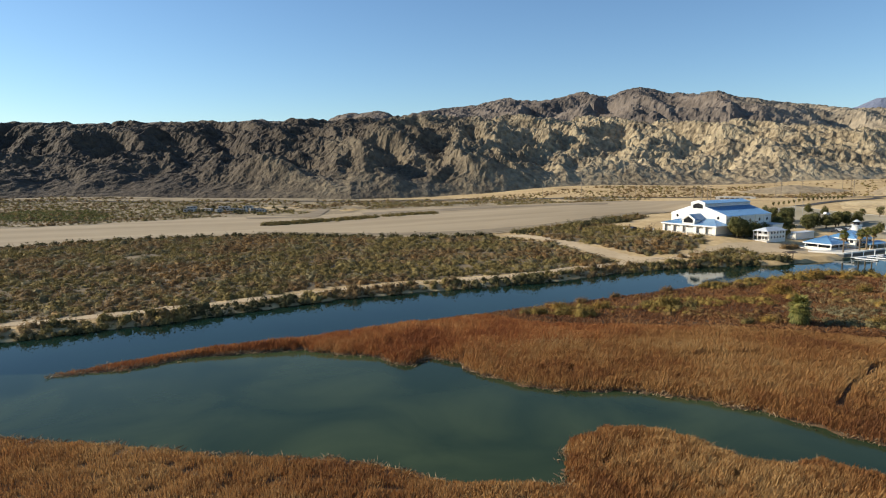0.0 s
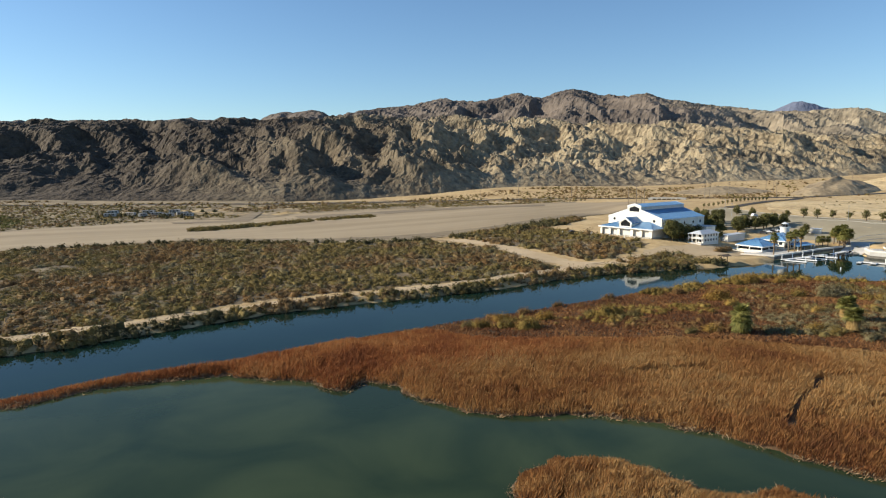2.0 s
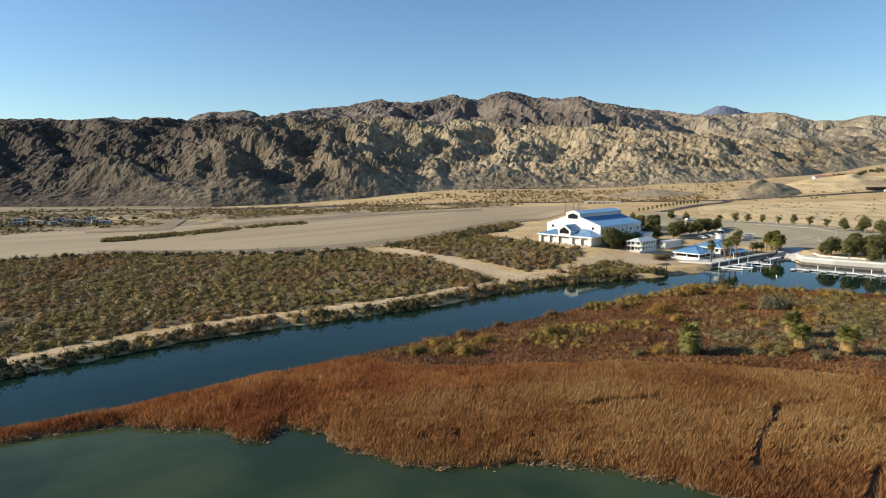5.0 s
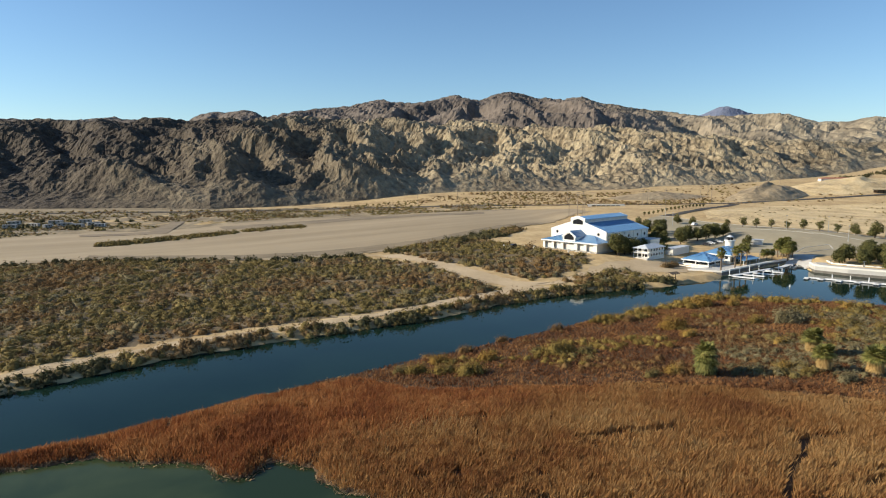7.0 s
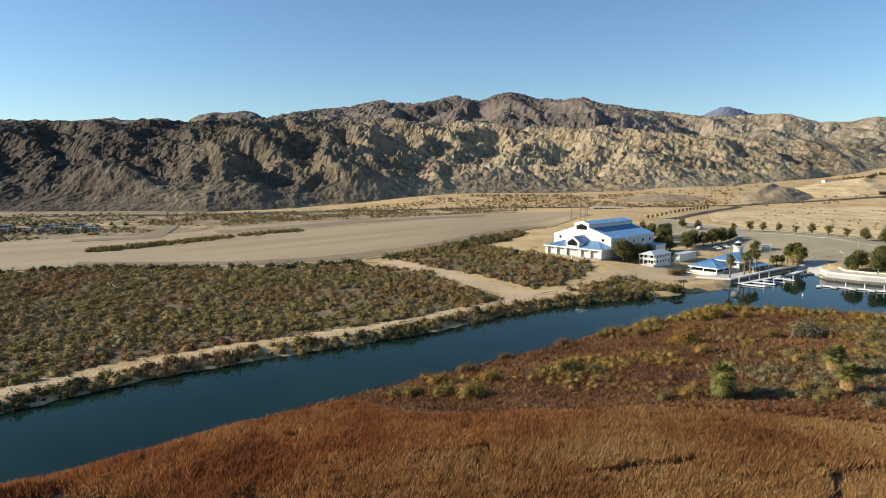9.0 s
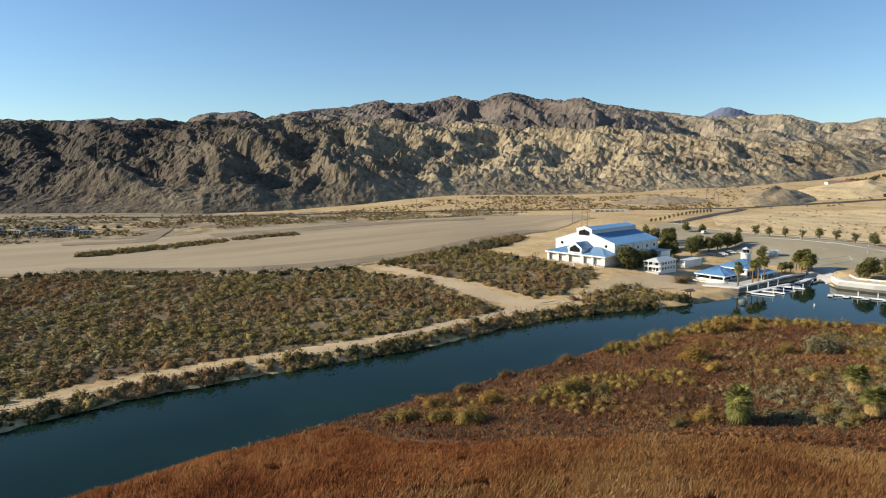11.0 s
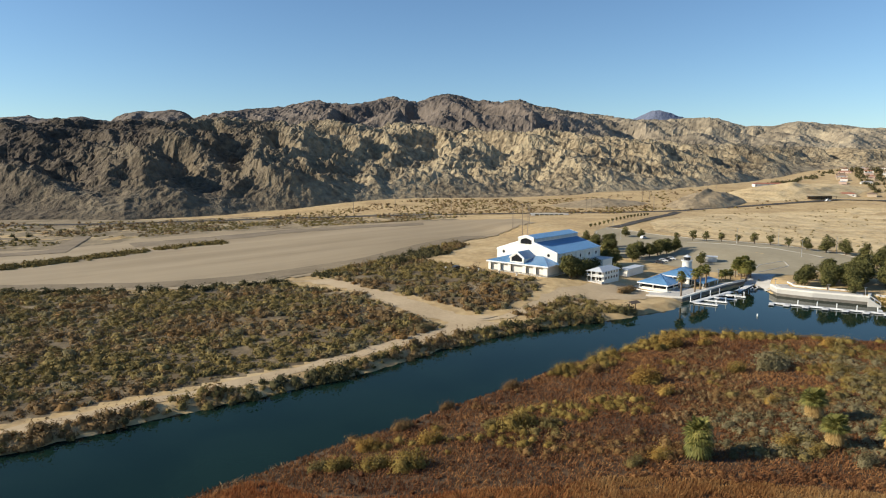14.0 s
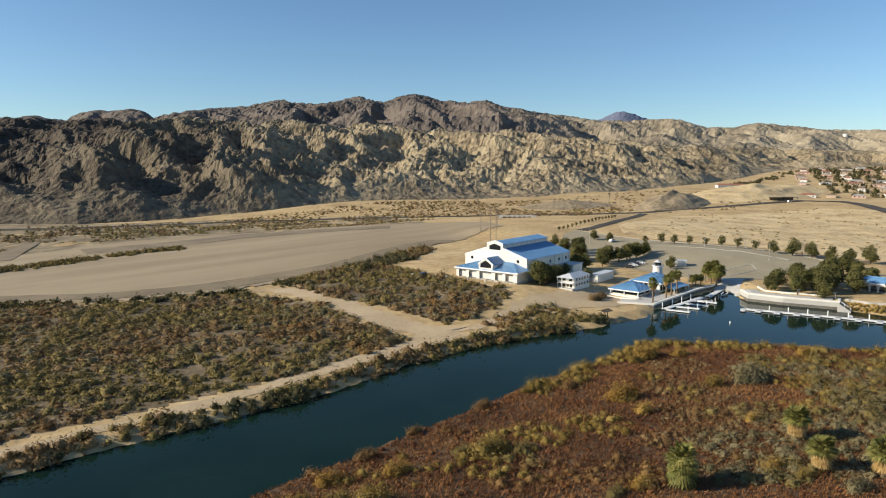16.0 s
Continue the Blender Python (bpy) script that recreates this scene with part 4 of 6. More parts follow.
def ribs(bm, a, b, c, d, count):
    """Standing seams on a roof plane a b c d, a-b along the eave and d-c along the top."""
    a, b, c, d = (Vector(v) for v in (a, b, c, d))
    n = (b - a).cross(d - a).normalized()
    side = (b - a).normalized() * 0.05
    for k in range(count + 1):
        lo, hi = a.lerp(b, k / count) + n * 0.005, d.lerp(c, k / count) + n * 0.005
        if (hi - lo).length < 0.2:
            continue
        v = [bm.verts.new(p) for p in (lo - side, lo + side, hi + side, hi - side, lo - side + n * 0.07, lo + side + n * 0.07, hi + side + n * 0.07, hi - side + n * 0.07)]
        for f in ((4, 5, 6, 7), (0, 1, 5, 4), (2, 3, 7, 6), (1, 2, 6, 5), (3, 0, 4, 7)):
            bm.faces.new([v[i] for i in f])
    return bm


def disc(x, z, r, n=20):
    return [(x + r * math.cos(2 * math.pi * k / n), z + r * math.sin(2 * math.pi * k / n)) for k in range(n)]


def at_yz(bm):
    """Turns a slab that stands along x so that it stands along y."""
    bmesh.ops.transform(bm, matrix=Matrix(((0, 1, 0, 0), (1, 0, 0, 0), (0, 0, 1, 0), (0, 0, 0, 1))), verts=bm.verts)
    bmesh.ops.reverse_faces(bm, faces=bm.faces)
    return bm


def roof_plane(parent, a, b, c, d, count, name="roof", thick=0.18):
    ob = part(name, plate((a, b, c, d), thick), M_BLUE, parent, "blue standing-seam metal roof")
    part("roof_seams", ribs(bmesh.new(), a, b, c, d, count), M_SEAM, ob)
    return ob


# ---- the great hall ----
def great_hall():
    hall = thing("hall", pose(118.6, 346.4, 6.35, 0, 0, -56.06) @ Matrix.Scale(0.97, 4), "large white stucco hall with blue metal roofs and a raised clerestory", "building")
    L, lo, hi = 40.0, 1.0, 33.4
    c0, c1, mid = 12.8, 21.2, 17.0
    shape = [(lo, -1.2), (hi, -1.2), (hi, 8.5), (c1, 12.4), (c1, 14.3), (mid, 15.5), (c0, 14.3), (c0, 12.4), (lo, 8.5)]
    win = [(14.0, 11.5), (20.0, 11.5), (20.0, 13.3), (mid, 14.3), (14.0, 13.3)]
    front = part("front_wall", prism(shape, 0, 0.4, [win, disc(4.8, 7.2, 0.75), disc(28.9, 7.2, 0.75)]), M_WHITE, hall)
    part("clerestory_window", box(14.0, 0.26, 11.5, 20.0, 0.32, 14.3), M_DARK, front, "dark five-sided gable window")
    for x in (15.5, 17.0, 18.5):
        part("mullion", box(x - 0.06, 0.18, 11.5, x + 0.06, 0.25, 13.6), M_DARK, front)
    for x in (4.8, 28.9):
        part("round_window", prism(disc(x, 7.2, 0.75), 0.22, 0.3), M_DARK, front, "dark round window")
    part("back_wall", prism(shape, L - 0.4, L), M_WHITE, hall)
    side_w = [(0.4, -1.2), (L - 0.4, -1.2), (L - 0.4, 8.1), (0.4, 8.1)]
    spots = (4.0, 12.5, 21.0, 29.5, 36.5)
    right = part("side_wall", at_yz(prism(side_w, hi - 0.4, hi, [disc(v, 5.6, 0.85) for v in spots])), M_WHITE, hall)
    for v in spots:
        part("round_window", at_yz(prism(disc(v, 5.6, 0.85), hi - 0.28, hi - 0.2)), M_DARK, right, "dark round window")
    for v in (0.4, 8.0, 16.6, 25.0, 33.0, 38.9):
        part("pilaster", box(hi, v, -1.2, hi + 0.35, v + 0.7, 7.9), M_WHITE, right)
    part("side_wall", box(lo, 0.4, -1.2, lo + 0.4, L - 0.4, 8.1), M_WHITE, hall)
    for x0, x1, s in ((hi + 0.6, c1, 1), (lo - 0.6, c0, -1)):
        a, b, c, d = (x0, 0.42, 8.32), (x0, L - 0.3, 8.32), (x1, L - 0.3, 12.35), (x1, 0.42, 12.35)
        roof_plane(hall, *((a, b, c, d) if s > 0 else (b, a, d, c)), 30)
        part("fascia", box(min(x0, x0 - s * 0.12), 0.42, 7.85, max(x0, x0 - s * 0.12), L - 0.3, 8.3), M_TRIM, hall)
        u = c1 - 0.25 if s > 0 else c0 + 0.05
        wall = part("clerestory_wall", box(u, 0.4, 12.3, u + 0.2, L - 0.4, 14.1), M_WHITE, hall)
        for k in range(9):
            v = 2.2 + k * 4.2
            ux = u + 0.2 if s > 0 else u - 0.06
            part("vent_panel", box(ux, v, 12.75, ux + 0.06, v + 3.2, 13.75), M_SHADE, wall)
        e = (c1 + 0.5) if s > 0 else (c0 - 0.5)
        a, b, c, d = (e, 0.42, 14.12), (e, L - 0.3, 14.12), (mid, L - 0.3, 15.42), (mid, 0.42, 15.42)
        roof_plane(hall, *((a, b, c, d) if s > 0 else (b, a, d, c)), 30)
    # raised white rake along the front wall's top
    edge = [(lo, 8.5), (c0, 12.4), (c0, 14.3), (mid, 15.5), (c1, 14.3), (c1, 12.4), (hi, 8.5)]
    band = [(x, z + 0.25) for x, z in edge] + [(x, z - 0.3) for x, z in edge[::-1]]
    part("rake_trim", prism(band, -0.12, 0.55), M_TRIM, hall)
    # front porch with five bays
    p0, p1, d, h = 3.1, 34.4, 9.7, 3.95
    bays = [(4.4, 8.4), (9.8, 13.8), (15.4, 21.6), (23.4, 27.2), (28.6, 32.4)]
    wall = part("porch_wall", prism([(p0, -1.2), (p1, -1.2), (p1, h), (22.2, h), (22.2, 6.4), (18.6, 8.85), (15.0, 6.4), (15.0, h), (p0, h)], -d, -d + 0.5,
                                    [[(a, -0.1), (b, -0.1), (b, 3.0), (a, 3.0)] for a, b in bays] +
                                    [[(15.8, 4.7), (21.4, 4.7), (21.4, 6.3), (18.6, 8.0), (15.8, 6.3)]]), M_WHITE, hall)
    part("gable_window", prism([(15.8, 4.7), (21.4, 4.7), (21.4, 6.3), (18.6, 8.0), (15.8, 6.3)], -d + 0.3, -d + 0.36), M_DARK, wall, "dark five-sided gable window")
    for a, b in bays:
        part("bay_door", box(a - 0.2, -d + 1.1, -0.1, b + 0.2, -d + 1.25, 3.1), M_SHADE, wall, "pale recessed roll-up door")
    part("porch_floor", box(p0, -d, -1.2, p1, 0, -0.1), M_CONC, hall)
    part("porch_side", box(p0, -d + 0.5, -0.1, p0 + 0.4, 0, h), M_WHITE, hall)
    part("porch_side", box(p1 - 0.4, -d + 0.5, -0.1, p1, 0, h), M_WHITE, hall)
    e0, e1, f, top, in0, in1 = p0 - 0.6, p1 + 0.6, -d - 0.6, 6.6, p0 + 8.0, p1 - 8.0
    roof_plane(hall, (e0, f, h), (e1, f, h), (in1, -0.05, top), (in0, -0.05, top), 24)
    roof_plane(hall, (e1, f, h), (e1, -0.05, h), (in1, -0.05, top), (in1, -0.05, top - 0.001), 8)
    roof_plane(hall, (e0, -0.05, h), (e0, f, h), (in0, -0.05, top - 0.001), (in0, -0.05, top), 8)
    part("fascia", box(e0, f - 0.1, h - 0.55, e1, f, h + 0.02), M_TRIM, hall)
    part("fascia", box(e1, f - 0.1, h - 0.55, e1 + 0.1, -0.05, h + 0.02), M_TRIM, hall)
    part("fascia", box(e0 - 0.1, f - 0.1, h - 0.55, e0, -0.05, h + 0.02), M_TRIM, hall)
    roof_plane(hall, (22.7, -d + 0.05, 6.25), (22.7, -0.05, 6.25), (18.6, -0.05, 9.05), (18.6, -d + 0.05, 9.05), 8)
    roof_plane(hall, (14.5, -0.05, 6.25), (14.5, -d + 0.05, 6.25), (18.6, -d + 0.05, 9.05), (18.6, -0.05, 9.05), 8)
    g = [(14.6, 6.3), (18.6, 9.05), (22.6, 6.3)]
    part("rake_trim", prism([(x, z + 0.22) for x, z in g] + [(x, z - 0.45) for x, z in g[::-1]], -d - 0.15, -d + 0.02), M_TRIM, hall)
    for x in (14.8, 21.9):
        part("gable_cheek", box(x, -d + 0.5, h, x + 0.35, -2.5, 6.3), M_WHITE, hall)
    # low annex behind
    annex = part("annex", box(hi, 30.0, -1.2, hi + 7, 39.5, 3.2), M_WHITE, hall)
    part("annex_roof", box(hi - 0.05, 29.6, 3.2, hi + 7.4, 39.9, 3.5), M_ROOFGRAY, annex)


great_hall()


def bollard(x, y, h=1.1):
    z = gz(x, y)
    bm = box(-0.3, -0.3, -0.2, 0.3, 0.3, h, bevel=0.05)
    box(-0.38, -0.38, h, 0.38, 0.38, h + 0.12, bm)
    ob = link("gate_post", bm, M_WHITE)
    ob.matrix_basis = pose(x, y, z)
    tagged(ob, "short white stucco post beside the hall", "post", "posts by the hall")


for _x, _y in ((104.0, 341.0), (105.5, 338.6), (107.0, 336.0), (114, 329), (119, 321.5), (96, 350)):
    bollard(_x, _y)


# ---- two-storey house with veranda ----
def small_house():
    house = thing("boat_house", pose(145.3, 307.4, 4.6, 0, 0, -58.5) @ Matrix.Scale(0.88, 4), "two-storey white house with a veranda and gray hip roof", "house")
    W, D = 7.0, 16.0
    body = part("wall", box(0, 1.6, -1.5, W, D, 4.9), M_WHITE, house)
    for k in range(5):
        for z in (0.9, 3.3):
            part("window", box(W, 3.0 + k * 2.6, z, W + 0.05, 4.2 + k * 2.6, z + 1.1), M_DARK, body, "small dark window")
    for x, z in ((0.8, 3.0), (4.2, 3.0), (0.8, 0.3), (4.6, 0.3)):
        part("window", box(x, 1.54, z, x + 1.6, 1.6, z + 1.5), M_DARK, body, "dark veranda window")
    part("window", prism(disc(3.5, 1.1, 0.75), 1.5, 1.56), M_DARK, body, "dark round window")
    part("balcony_floor", box(-0.8, -0.6, 2.3, W + 0.2, 1.6, 2.5), M_TRIM, house)
    part("porch_floor", box(-0.8, -0.6, -1.5, W + 0.2, 1.6, 0.0), M_CONC, house)
    for x in (-0.7, 1.6, 4.2, W):
        part("post", box(x, -0.5, 0.0, x + 0.16, -0.34, 4.9), M_TRIM, house)
    for z in (2.95, 3.4):
        part("rail", box(-0.7, -0.46, z, W + 0.1, -0.4, z + 0.07), M_TRIM, house)
    for k in range(18):
        part("baluster", box(-0.5 + k * 0.42, -0.45, 2.5, -0.46 + k * 0.42, -0.41, 3.4), M_TRIM, house)
    e, t = 4.85, 6.6
    A, B, C, E = (-1.2, -1.0, e), (W + 0.6, -1.0, e), (W + 0.6, D + 0.6, e), (-1.2, D + 0.6, e)
    R0, R1 = (W / 2, 3.0, t), (W / 2, D - 3.0, t)
    for pts in ((B, C, R1, R0), (E, A, R0, R1)):
        part("roof", plate(pts, 0.15), M_ROOFGRAY, house, "pale gray hip roof")
    for pts in ((A, B, R0), (C, E, R1)):
        part("roof", plate(pts, 0.15), M_ROOFGRAY, house, "pale gray hip roof")


small_house()


# ---- waterside restaurant: two hip roofs and a lighthouse ----
def hip(parent, A, B, C, E, R0, R1, n):
    for pts in ((A, B, R0), (B, C, R1, R0) if R0 != R1 else (B, C, R0), (C, E, R1), (E, A, R0, R1) if R0 != R1 else (E, A, R0)):
        ob = part("roof", plate(pts, 0.16), M_BLUE, parent, "blue standing-seam metal hip roof")
        a, b = Vector(pts[0]), Vector(pts[1])
        c, d = (Vector(pts[2]), Vector(pts[3])) if len(pts) == 4 else (Vector(pts[2]), Vector(pts[2]))
        part("roof_seams", ribs(bmesh.new(), a, b, c, d, n), M_SEAM, ob)
    for p, q in ((A, B), (B, C), (C, E), (E, A)):
        p, q = Vector(p), Vector(q)
        bm = bmesh.new()
        side = (q - p).normalized().cross(Vector((0, 0, 1))) * 0.12
        vs = [bm.verts.new(v) for v in (p, q, q - Vector((0, 0, 0.45)), p - Vector((0, 0, 0.45)))]
        ws = [bm.verts.new(v.co + side) for v in vs]
        bm.faces.new(vs)
        bm.faces.new(ws[::-1])
        for k in range(4):
            bm.faces.new((vs[k], ws[k], ws[(k + 1) % 4], vs[(k + 1) % 4]))
        bmesh.ops.recalc_face_normals(bm, faces=bm.faces)
        part("fascia", bm, M_TRIM, parent)


def restaurant():
    place = thing("waterside_pavilion", pose(164.9, 302.2, 1.35, 0, 0, -61.0), "open waterside pavilion with blue hip roofs and low white walls", "building")
    # local x runs along the water front, y inland
    W, D, e = 13.4, 13.4, 2.75
    hip(place, (0, 0, e), (W, 0, e), (W, D, e), (0, D, e), (W / 2, D / 2, 5.9), (W / 2, D / 2, 5.9), 12)
    part("ceiling_beam", box(0.5, 0.5, e - 0.55, W - 0.5, D - 0.5, e - 0.25), M_TIMBER, place)
    for x in (0.8, W / 2, W - 0.8):
        for y in (0.8, W / 2, D - 0.8):
            part("post", box(x - 0.18, y - 0.18, -0.6, x + 0.18, y + 0.18, e - 0.5), M_TRIM, place)
    part("dining_wall", box(1.3, 1.3, -1.0, W - 1.3, D - 1.3, 0.9), M_WHITE, place)
    part("glazing", box(1.4, 1.4, 0.9, W - 1.4, D - 1.4, e - 0.55), M_DARK, place, "dark band of windows under the eaves")
    part("low_wall", box(-0.6, -1.0, -1.0, W + 0.4, -0.6, 0.95), M_WHITE, place)
    part("low_wall", box(-1.0, -1.0, -1.0, -0.6, D, 0.95), M_WHITE, place)
    part("floor", box(-0.6, -0.6, -1.0, W + 0.4, D + 0.5, 0.05), M_CONC, place)
    # the terrace that bows out over the beach
    bm = bmesh.new()
    arc = [(W * 0.5 + 8.6 * math.cos(math.pi + k * math.pi / 16), -1.0 + 4.6 * math.sin(math.pi + k * math.pi / 16)) for k in range(17)]
    for (ax, ay), (bx, by) in zip(arc, arc[1:]):
        k0, k1 = 0.96, 0.96
        ix, iy, jx, jy = W * 0.5 + (ax - W * 0.5) * k0, -1.0 + (ay + 1.0) * k1, W * 0.5 + (bx - W * 0.5) * k0, -1.0 + (by + 1.0) * k1
        lo = [bm.verts.new((px, py, -2.0)) for px, py in ((ax, ay), (bx, by), (jx, jy), (ix, iy))]
        hi = [bm.verts.new((px, py, 0.75)) for px, py in ((ax, ay), (bx, by), (jx, jy), (ix, iy))]
        bm.faces.new(hi)
        for p, q in ((0, 1), (1, 2), (2, 3), (3, 0)):
            bm.faces.new((lo[p], lo[q], hi[q], hi[p]))
    bmesh.ops.recalc_face_normals(bm, faces=bm.faces)
    part("terrace_wall", bm, M_WHITE, place, "low white curved terrace wall")
    bm = bmesh.new()
    deck = [bm.verts.new((W * 0.5 + (px - W * 0.5) * 0.955, -1.0 + (py + 1.0) * 0.955, 0.02)) for px, py in arc]
    bm.faces.new(deck)
    bmesh.ops.recalc_face_normals(bm, faces=bm.faces)
    part("terrace_floor", bm, M_CONC, place)
    # the higher rear wing
    W2, D2, x0, y0, e2 = 13.5, 15.0, 2.4, 14.2, 4.6
    hip(place, (x0, y0, e2), (x0 + W2, y0, e2), (x0 + W2, y0 + D2, e2), (x0, y0 + D2, e2), (x0 + W2 / 2, y0 + 5.5, 7.6), (x0 + W2 / 2, y0 + D2 - 5.5, 7.6), 12)
    wing = part("wing_wall", box(x0 + 0.9, y0 + 0.9, -1.0, x0 + W2 - 0.9, y0 + D2 - 0.9, e2 - 0.2), M_WHITE, place)
    for k in range(5):
        part("window", box(x0 + W2 - 0.9, y0 + 2.0 + k * 2.4, 1.2, x0 + W2 - 0.85, y0 + 3.5 + k * 2.4, 3.4), M_DARK, wing, "tall dark window")
        part("window", box(x0 + 1.8 + k * 2.1, y0 + 0.85, 2.6, x0 + 3.2 + k * 2.1, y0 + 0.9, 3.9), M_DARK, wing, "tall dark window")
    lean = (x0 + W2 + 0.1, y0 + 3, 3.2), (x0 + W2 + 4.5, y0 + 3, 2.4), (x0 + W2 + 4.5, y0 + D2 + 3, 2.4), (x0 + W2 + 0.1, y0 + D2 + 3, 3.2)
    part("lean_to_roof", plate(lean, 0.15), M_BLUE, place, "blue metal lean-to roof")
    for y in (y0 + 3.3, y0 + 9, y0 + 15, y0 + 17.6):
        part("post", box(x0 + W2 + 4.1, y, -1, x0 + W2 + 4.3, y + 0.2, 2.3), M_TRIM, place)


restaurant()


def cylinder(r0, r1, z0, z1, n=24):
    bm = bmesh.new()
    bmesh.ops.create_cone(bm, cap_ends=True, segments=n, radius1=r0, radius2=r1, depth=z1 - z0, matrix=Matrix.Translation((0, 0, (z0 + z1) / 2)))
    return bm


def lighthouse():
    z = gz(192.3, 307.4)
    t = thing("lighthouse", pose(192.3, 307.4, z), "short round white lighthouse tower with a glazed lantern", "lighthouse")
    b = 11.1 - z
    part("tower", cylinder(2.3, 1.95, -1.0, b), M_WHITE, t)
    part("gallery", cylinder(2.5, 2.5, b, b + 0.25), M_TRIM, t)
    part("lantern_glass", cylinder(1.35, 1.35, b + 0.25, b + 1.7, 12), M_DARK, t, "dark lantern glass")
    part("lantern_roof", cylinder(1.75, 0.1, b + 1.7, b + 2.7, 12), M_ROOFGRAY, t, "gray conical cap")
    for k in range(12):
        a = k * math.pi / 6
        part("rail_post", box(2.35 * math.cos(a) - 0.04, 2.35 * math.sin(a) - 0.04, b + 0.25, 2.35 * math.cos(a) + 0.04, 2.35 * math.sin(a) + 0.04, b + 1.2), M_METAL, t)


lighthouse()

# ---- quays, docks ----
def limb(bm, a, b, r0, r1, n=6):
    a, b = Vector(a), Vector(b)
    m = Matrix.Translation((a + b) / 2) @ (b - a).to_track_quat("Z", "Y").to_matrix().to_4x4()
    bmesh.ops.create_cone(bm, cap_ends=True, segments=n, radius1=r0, radius2=r1, depth=(b - a).length, matrix=m)


def run_wall(name, pts, width, z0, z1, mat, label, category="wall", kind="structure"):
    """A wall or quay along a line, its outer face on the line and its body to the left of it."""
    bm = bmesh.new()
    n = len(pts)
    dirs = [(Vector(pts[min(k + 1, n - 1)]) - Vector(pts[max(k - 1, 0)])).normalized() for k in range(n)]
    rows = []
    for p, d in zip(pts, dirs):
        s = Vector((-d.y, d.x)) * width
        rows.append([bm.verts.new((p[0], p[1], z0)), bm.verts.new((p[0], p[1], z1)), bm.verts.new((p[0] + s.x, p[1] + s.y, z1)), bm.verts.new((p[0] + s.x, p[1] + s.y, z0))])
    for a, b in zip(rows, rows[1:]):
        for k in range(4):
            bm.faces.new((a[k], b[k], b[(k + 1) % 4], a[(k + 1) % 4]))
    bm.faces.new(rows[0])
    bm.faces.new(rows[-1][::-1])
    bmesh.ops.recalc_face_normals(bm, faces=bm.faces)
    return tagged(link(name, bm, mat), label, category, kind=kind)


M_STAIN = material("stained_quay_wall", [(0.3, (0.10, 0.09, 0.075)), (0.7, (0.22, 0.20, 0.17))], 0.5, bump=0.04, bump_scale=3)
QUAY = [(158, 285), (169, 277.5), (187, 287.5), (204, 297), (222, 305), (240, 315)]
run_wall("quay_wall", QUAY, 1.0, -2.5, 1.5, M_STAIN, "dark stained quay wall at the waterline")
run_wall("quay_cap", QUAY, 1.3, 1.5, 2.1, M_WHITE, "white concrete parapet along the quay")
run_wall("quay_terrace", [(161, 288), (170, 281), (188, 290.5), (204, 299.5), (222, 308), (238, 317)], 9.0, -1.0, 1.7, M_CONC, "pale concrete quay terrace")
RIGHT = [(217.8, 287), (214.0, 278.8), (221.0, 268.2), (234.0, 254.6), (240.5, 259.5)]
run_wall("seawall_face", RIGHT, 0.82, 1.1, 2.75, M_CONC, "pale concrete upper face of the seawall")
run_wall("seawall", RIGHT, 0.8, -2.5, 1.1, M_STAIN, "gray stained seawall at the waterline")
run_wall("seawall_cap", RIGHT, 1.2, 2.75, 3.35, M_WHITE, "pale concrete parapet on the seawall")
run_wall("promenade", [(220.6, 287), (216.6, 279.2), (222.9, 269.9), (234.2, 258.2), (240, 262.4)], 4.6, -1.0, 3.1, M_CONC, "pale concrete promenade above the seawall")
run_wall("planter_wall", [(227.4, 288), (223.6, 280), (228.4, 273.4), (237.4, 264.4)], 0.4, 1.5, 3.75, M_WHITE, "low white planter wall along the promenade")
run_wall("terrace_wall", [(240.2, 257.5), (243.2, 250.3), (251, 243.5), (263, 233)], 0.5, -0.5, 3.3, M_CONC, "low pale terrace wall above the grassy bank")


def landing_stairs():
    """Steps with white rails from the promenade down to the dock."""
    ob = thing("landing_stairs", pose(232.4, 252.4, 0, 0, 0, 45), "pale concrete landing stairs with white rails", "stairs")
    for k in range(10):
        part("step", box(-0.9, -3.0 + 0.42 * k, -0.6, 0.9, -2.58 + 0.42 * k, 0.55 + 0.28 * k), M_CONC, ob)
    for x in (-1.0, 0.95):
        rail = bmesh.new()
        limb(rail, (x, -3.0, 1.5), (x, 1.2, 4.3), 0.06, 0.06, 6)
        part("rail", rail, M_TRIM, ob)
        for y in (-2.9, -0.9, 1.1):
            part("rail_post", box(x - 0.04, y - 0.04, 0.5 + 0.67 * (y + 2.9), x + 0.04, y + 0.04, 1.6 + 0.67 * (y + 2.9)), M_TRIM, ob)


landing_stairs()
drape("boat_ramp", [(218, 287, 208, 294), (228, 298, 220, 304), (238, 306, 230, 312)], M_CONC, "pale concrete boat ramp sloping into the water", "ramp", 0.15, 5)


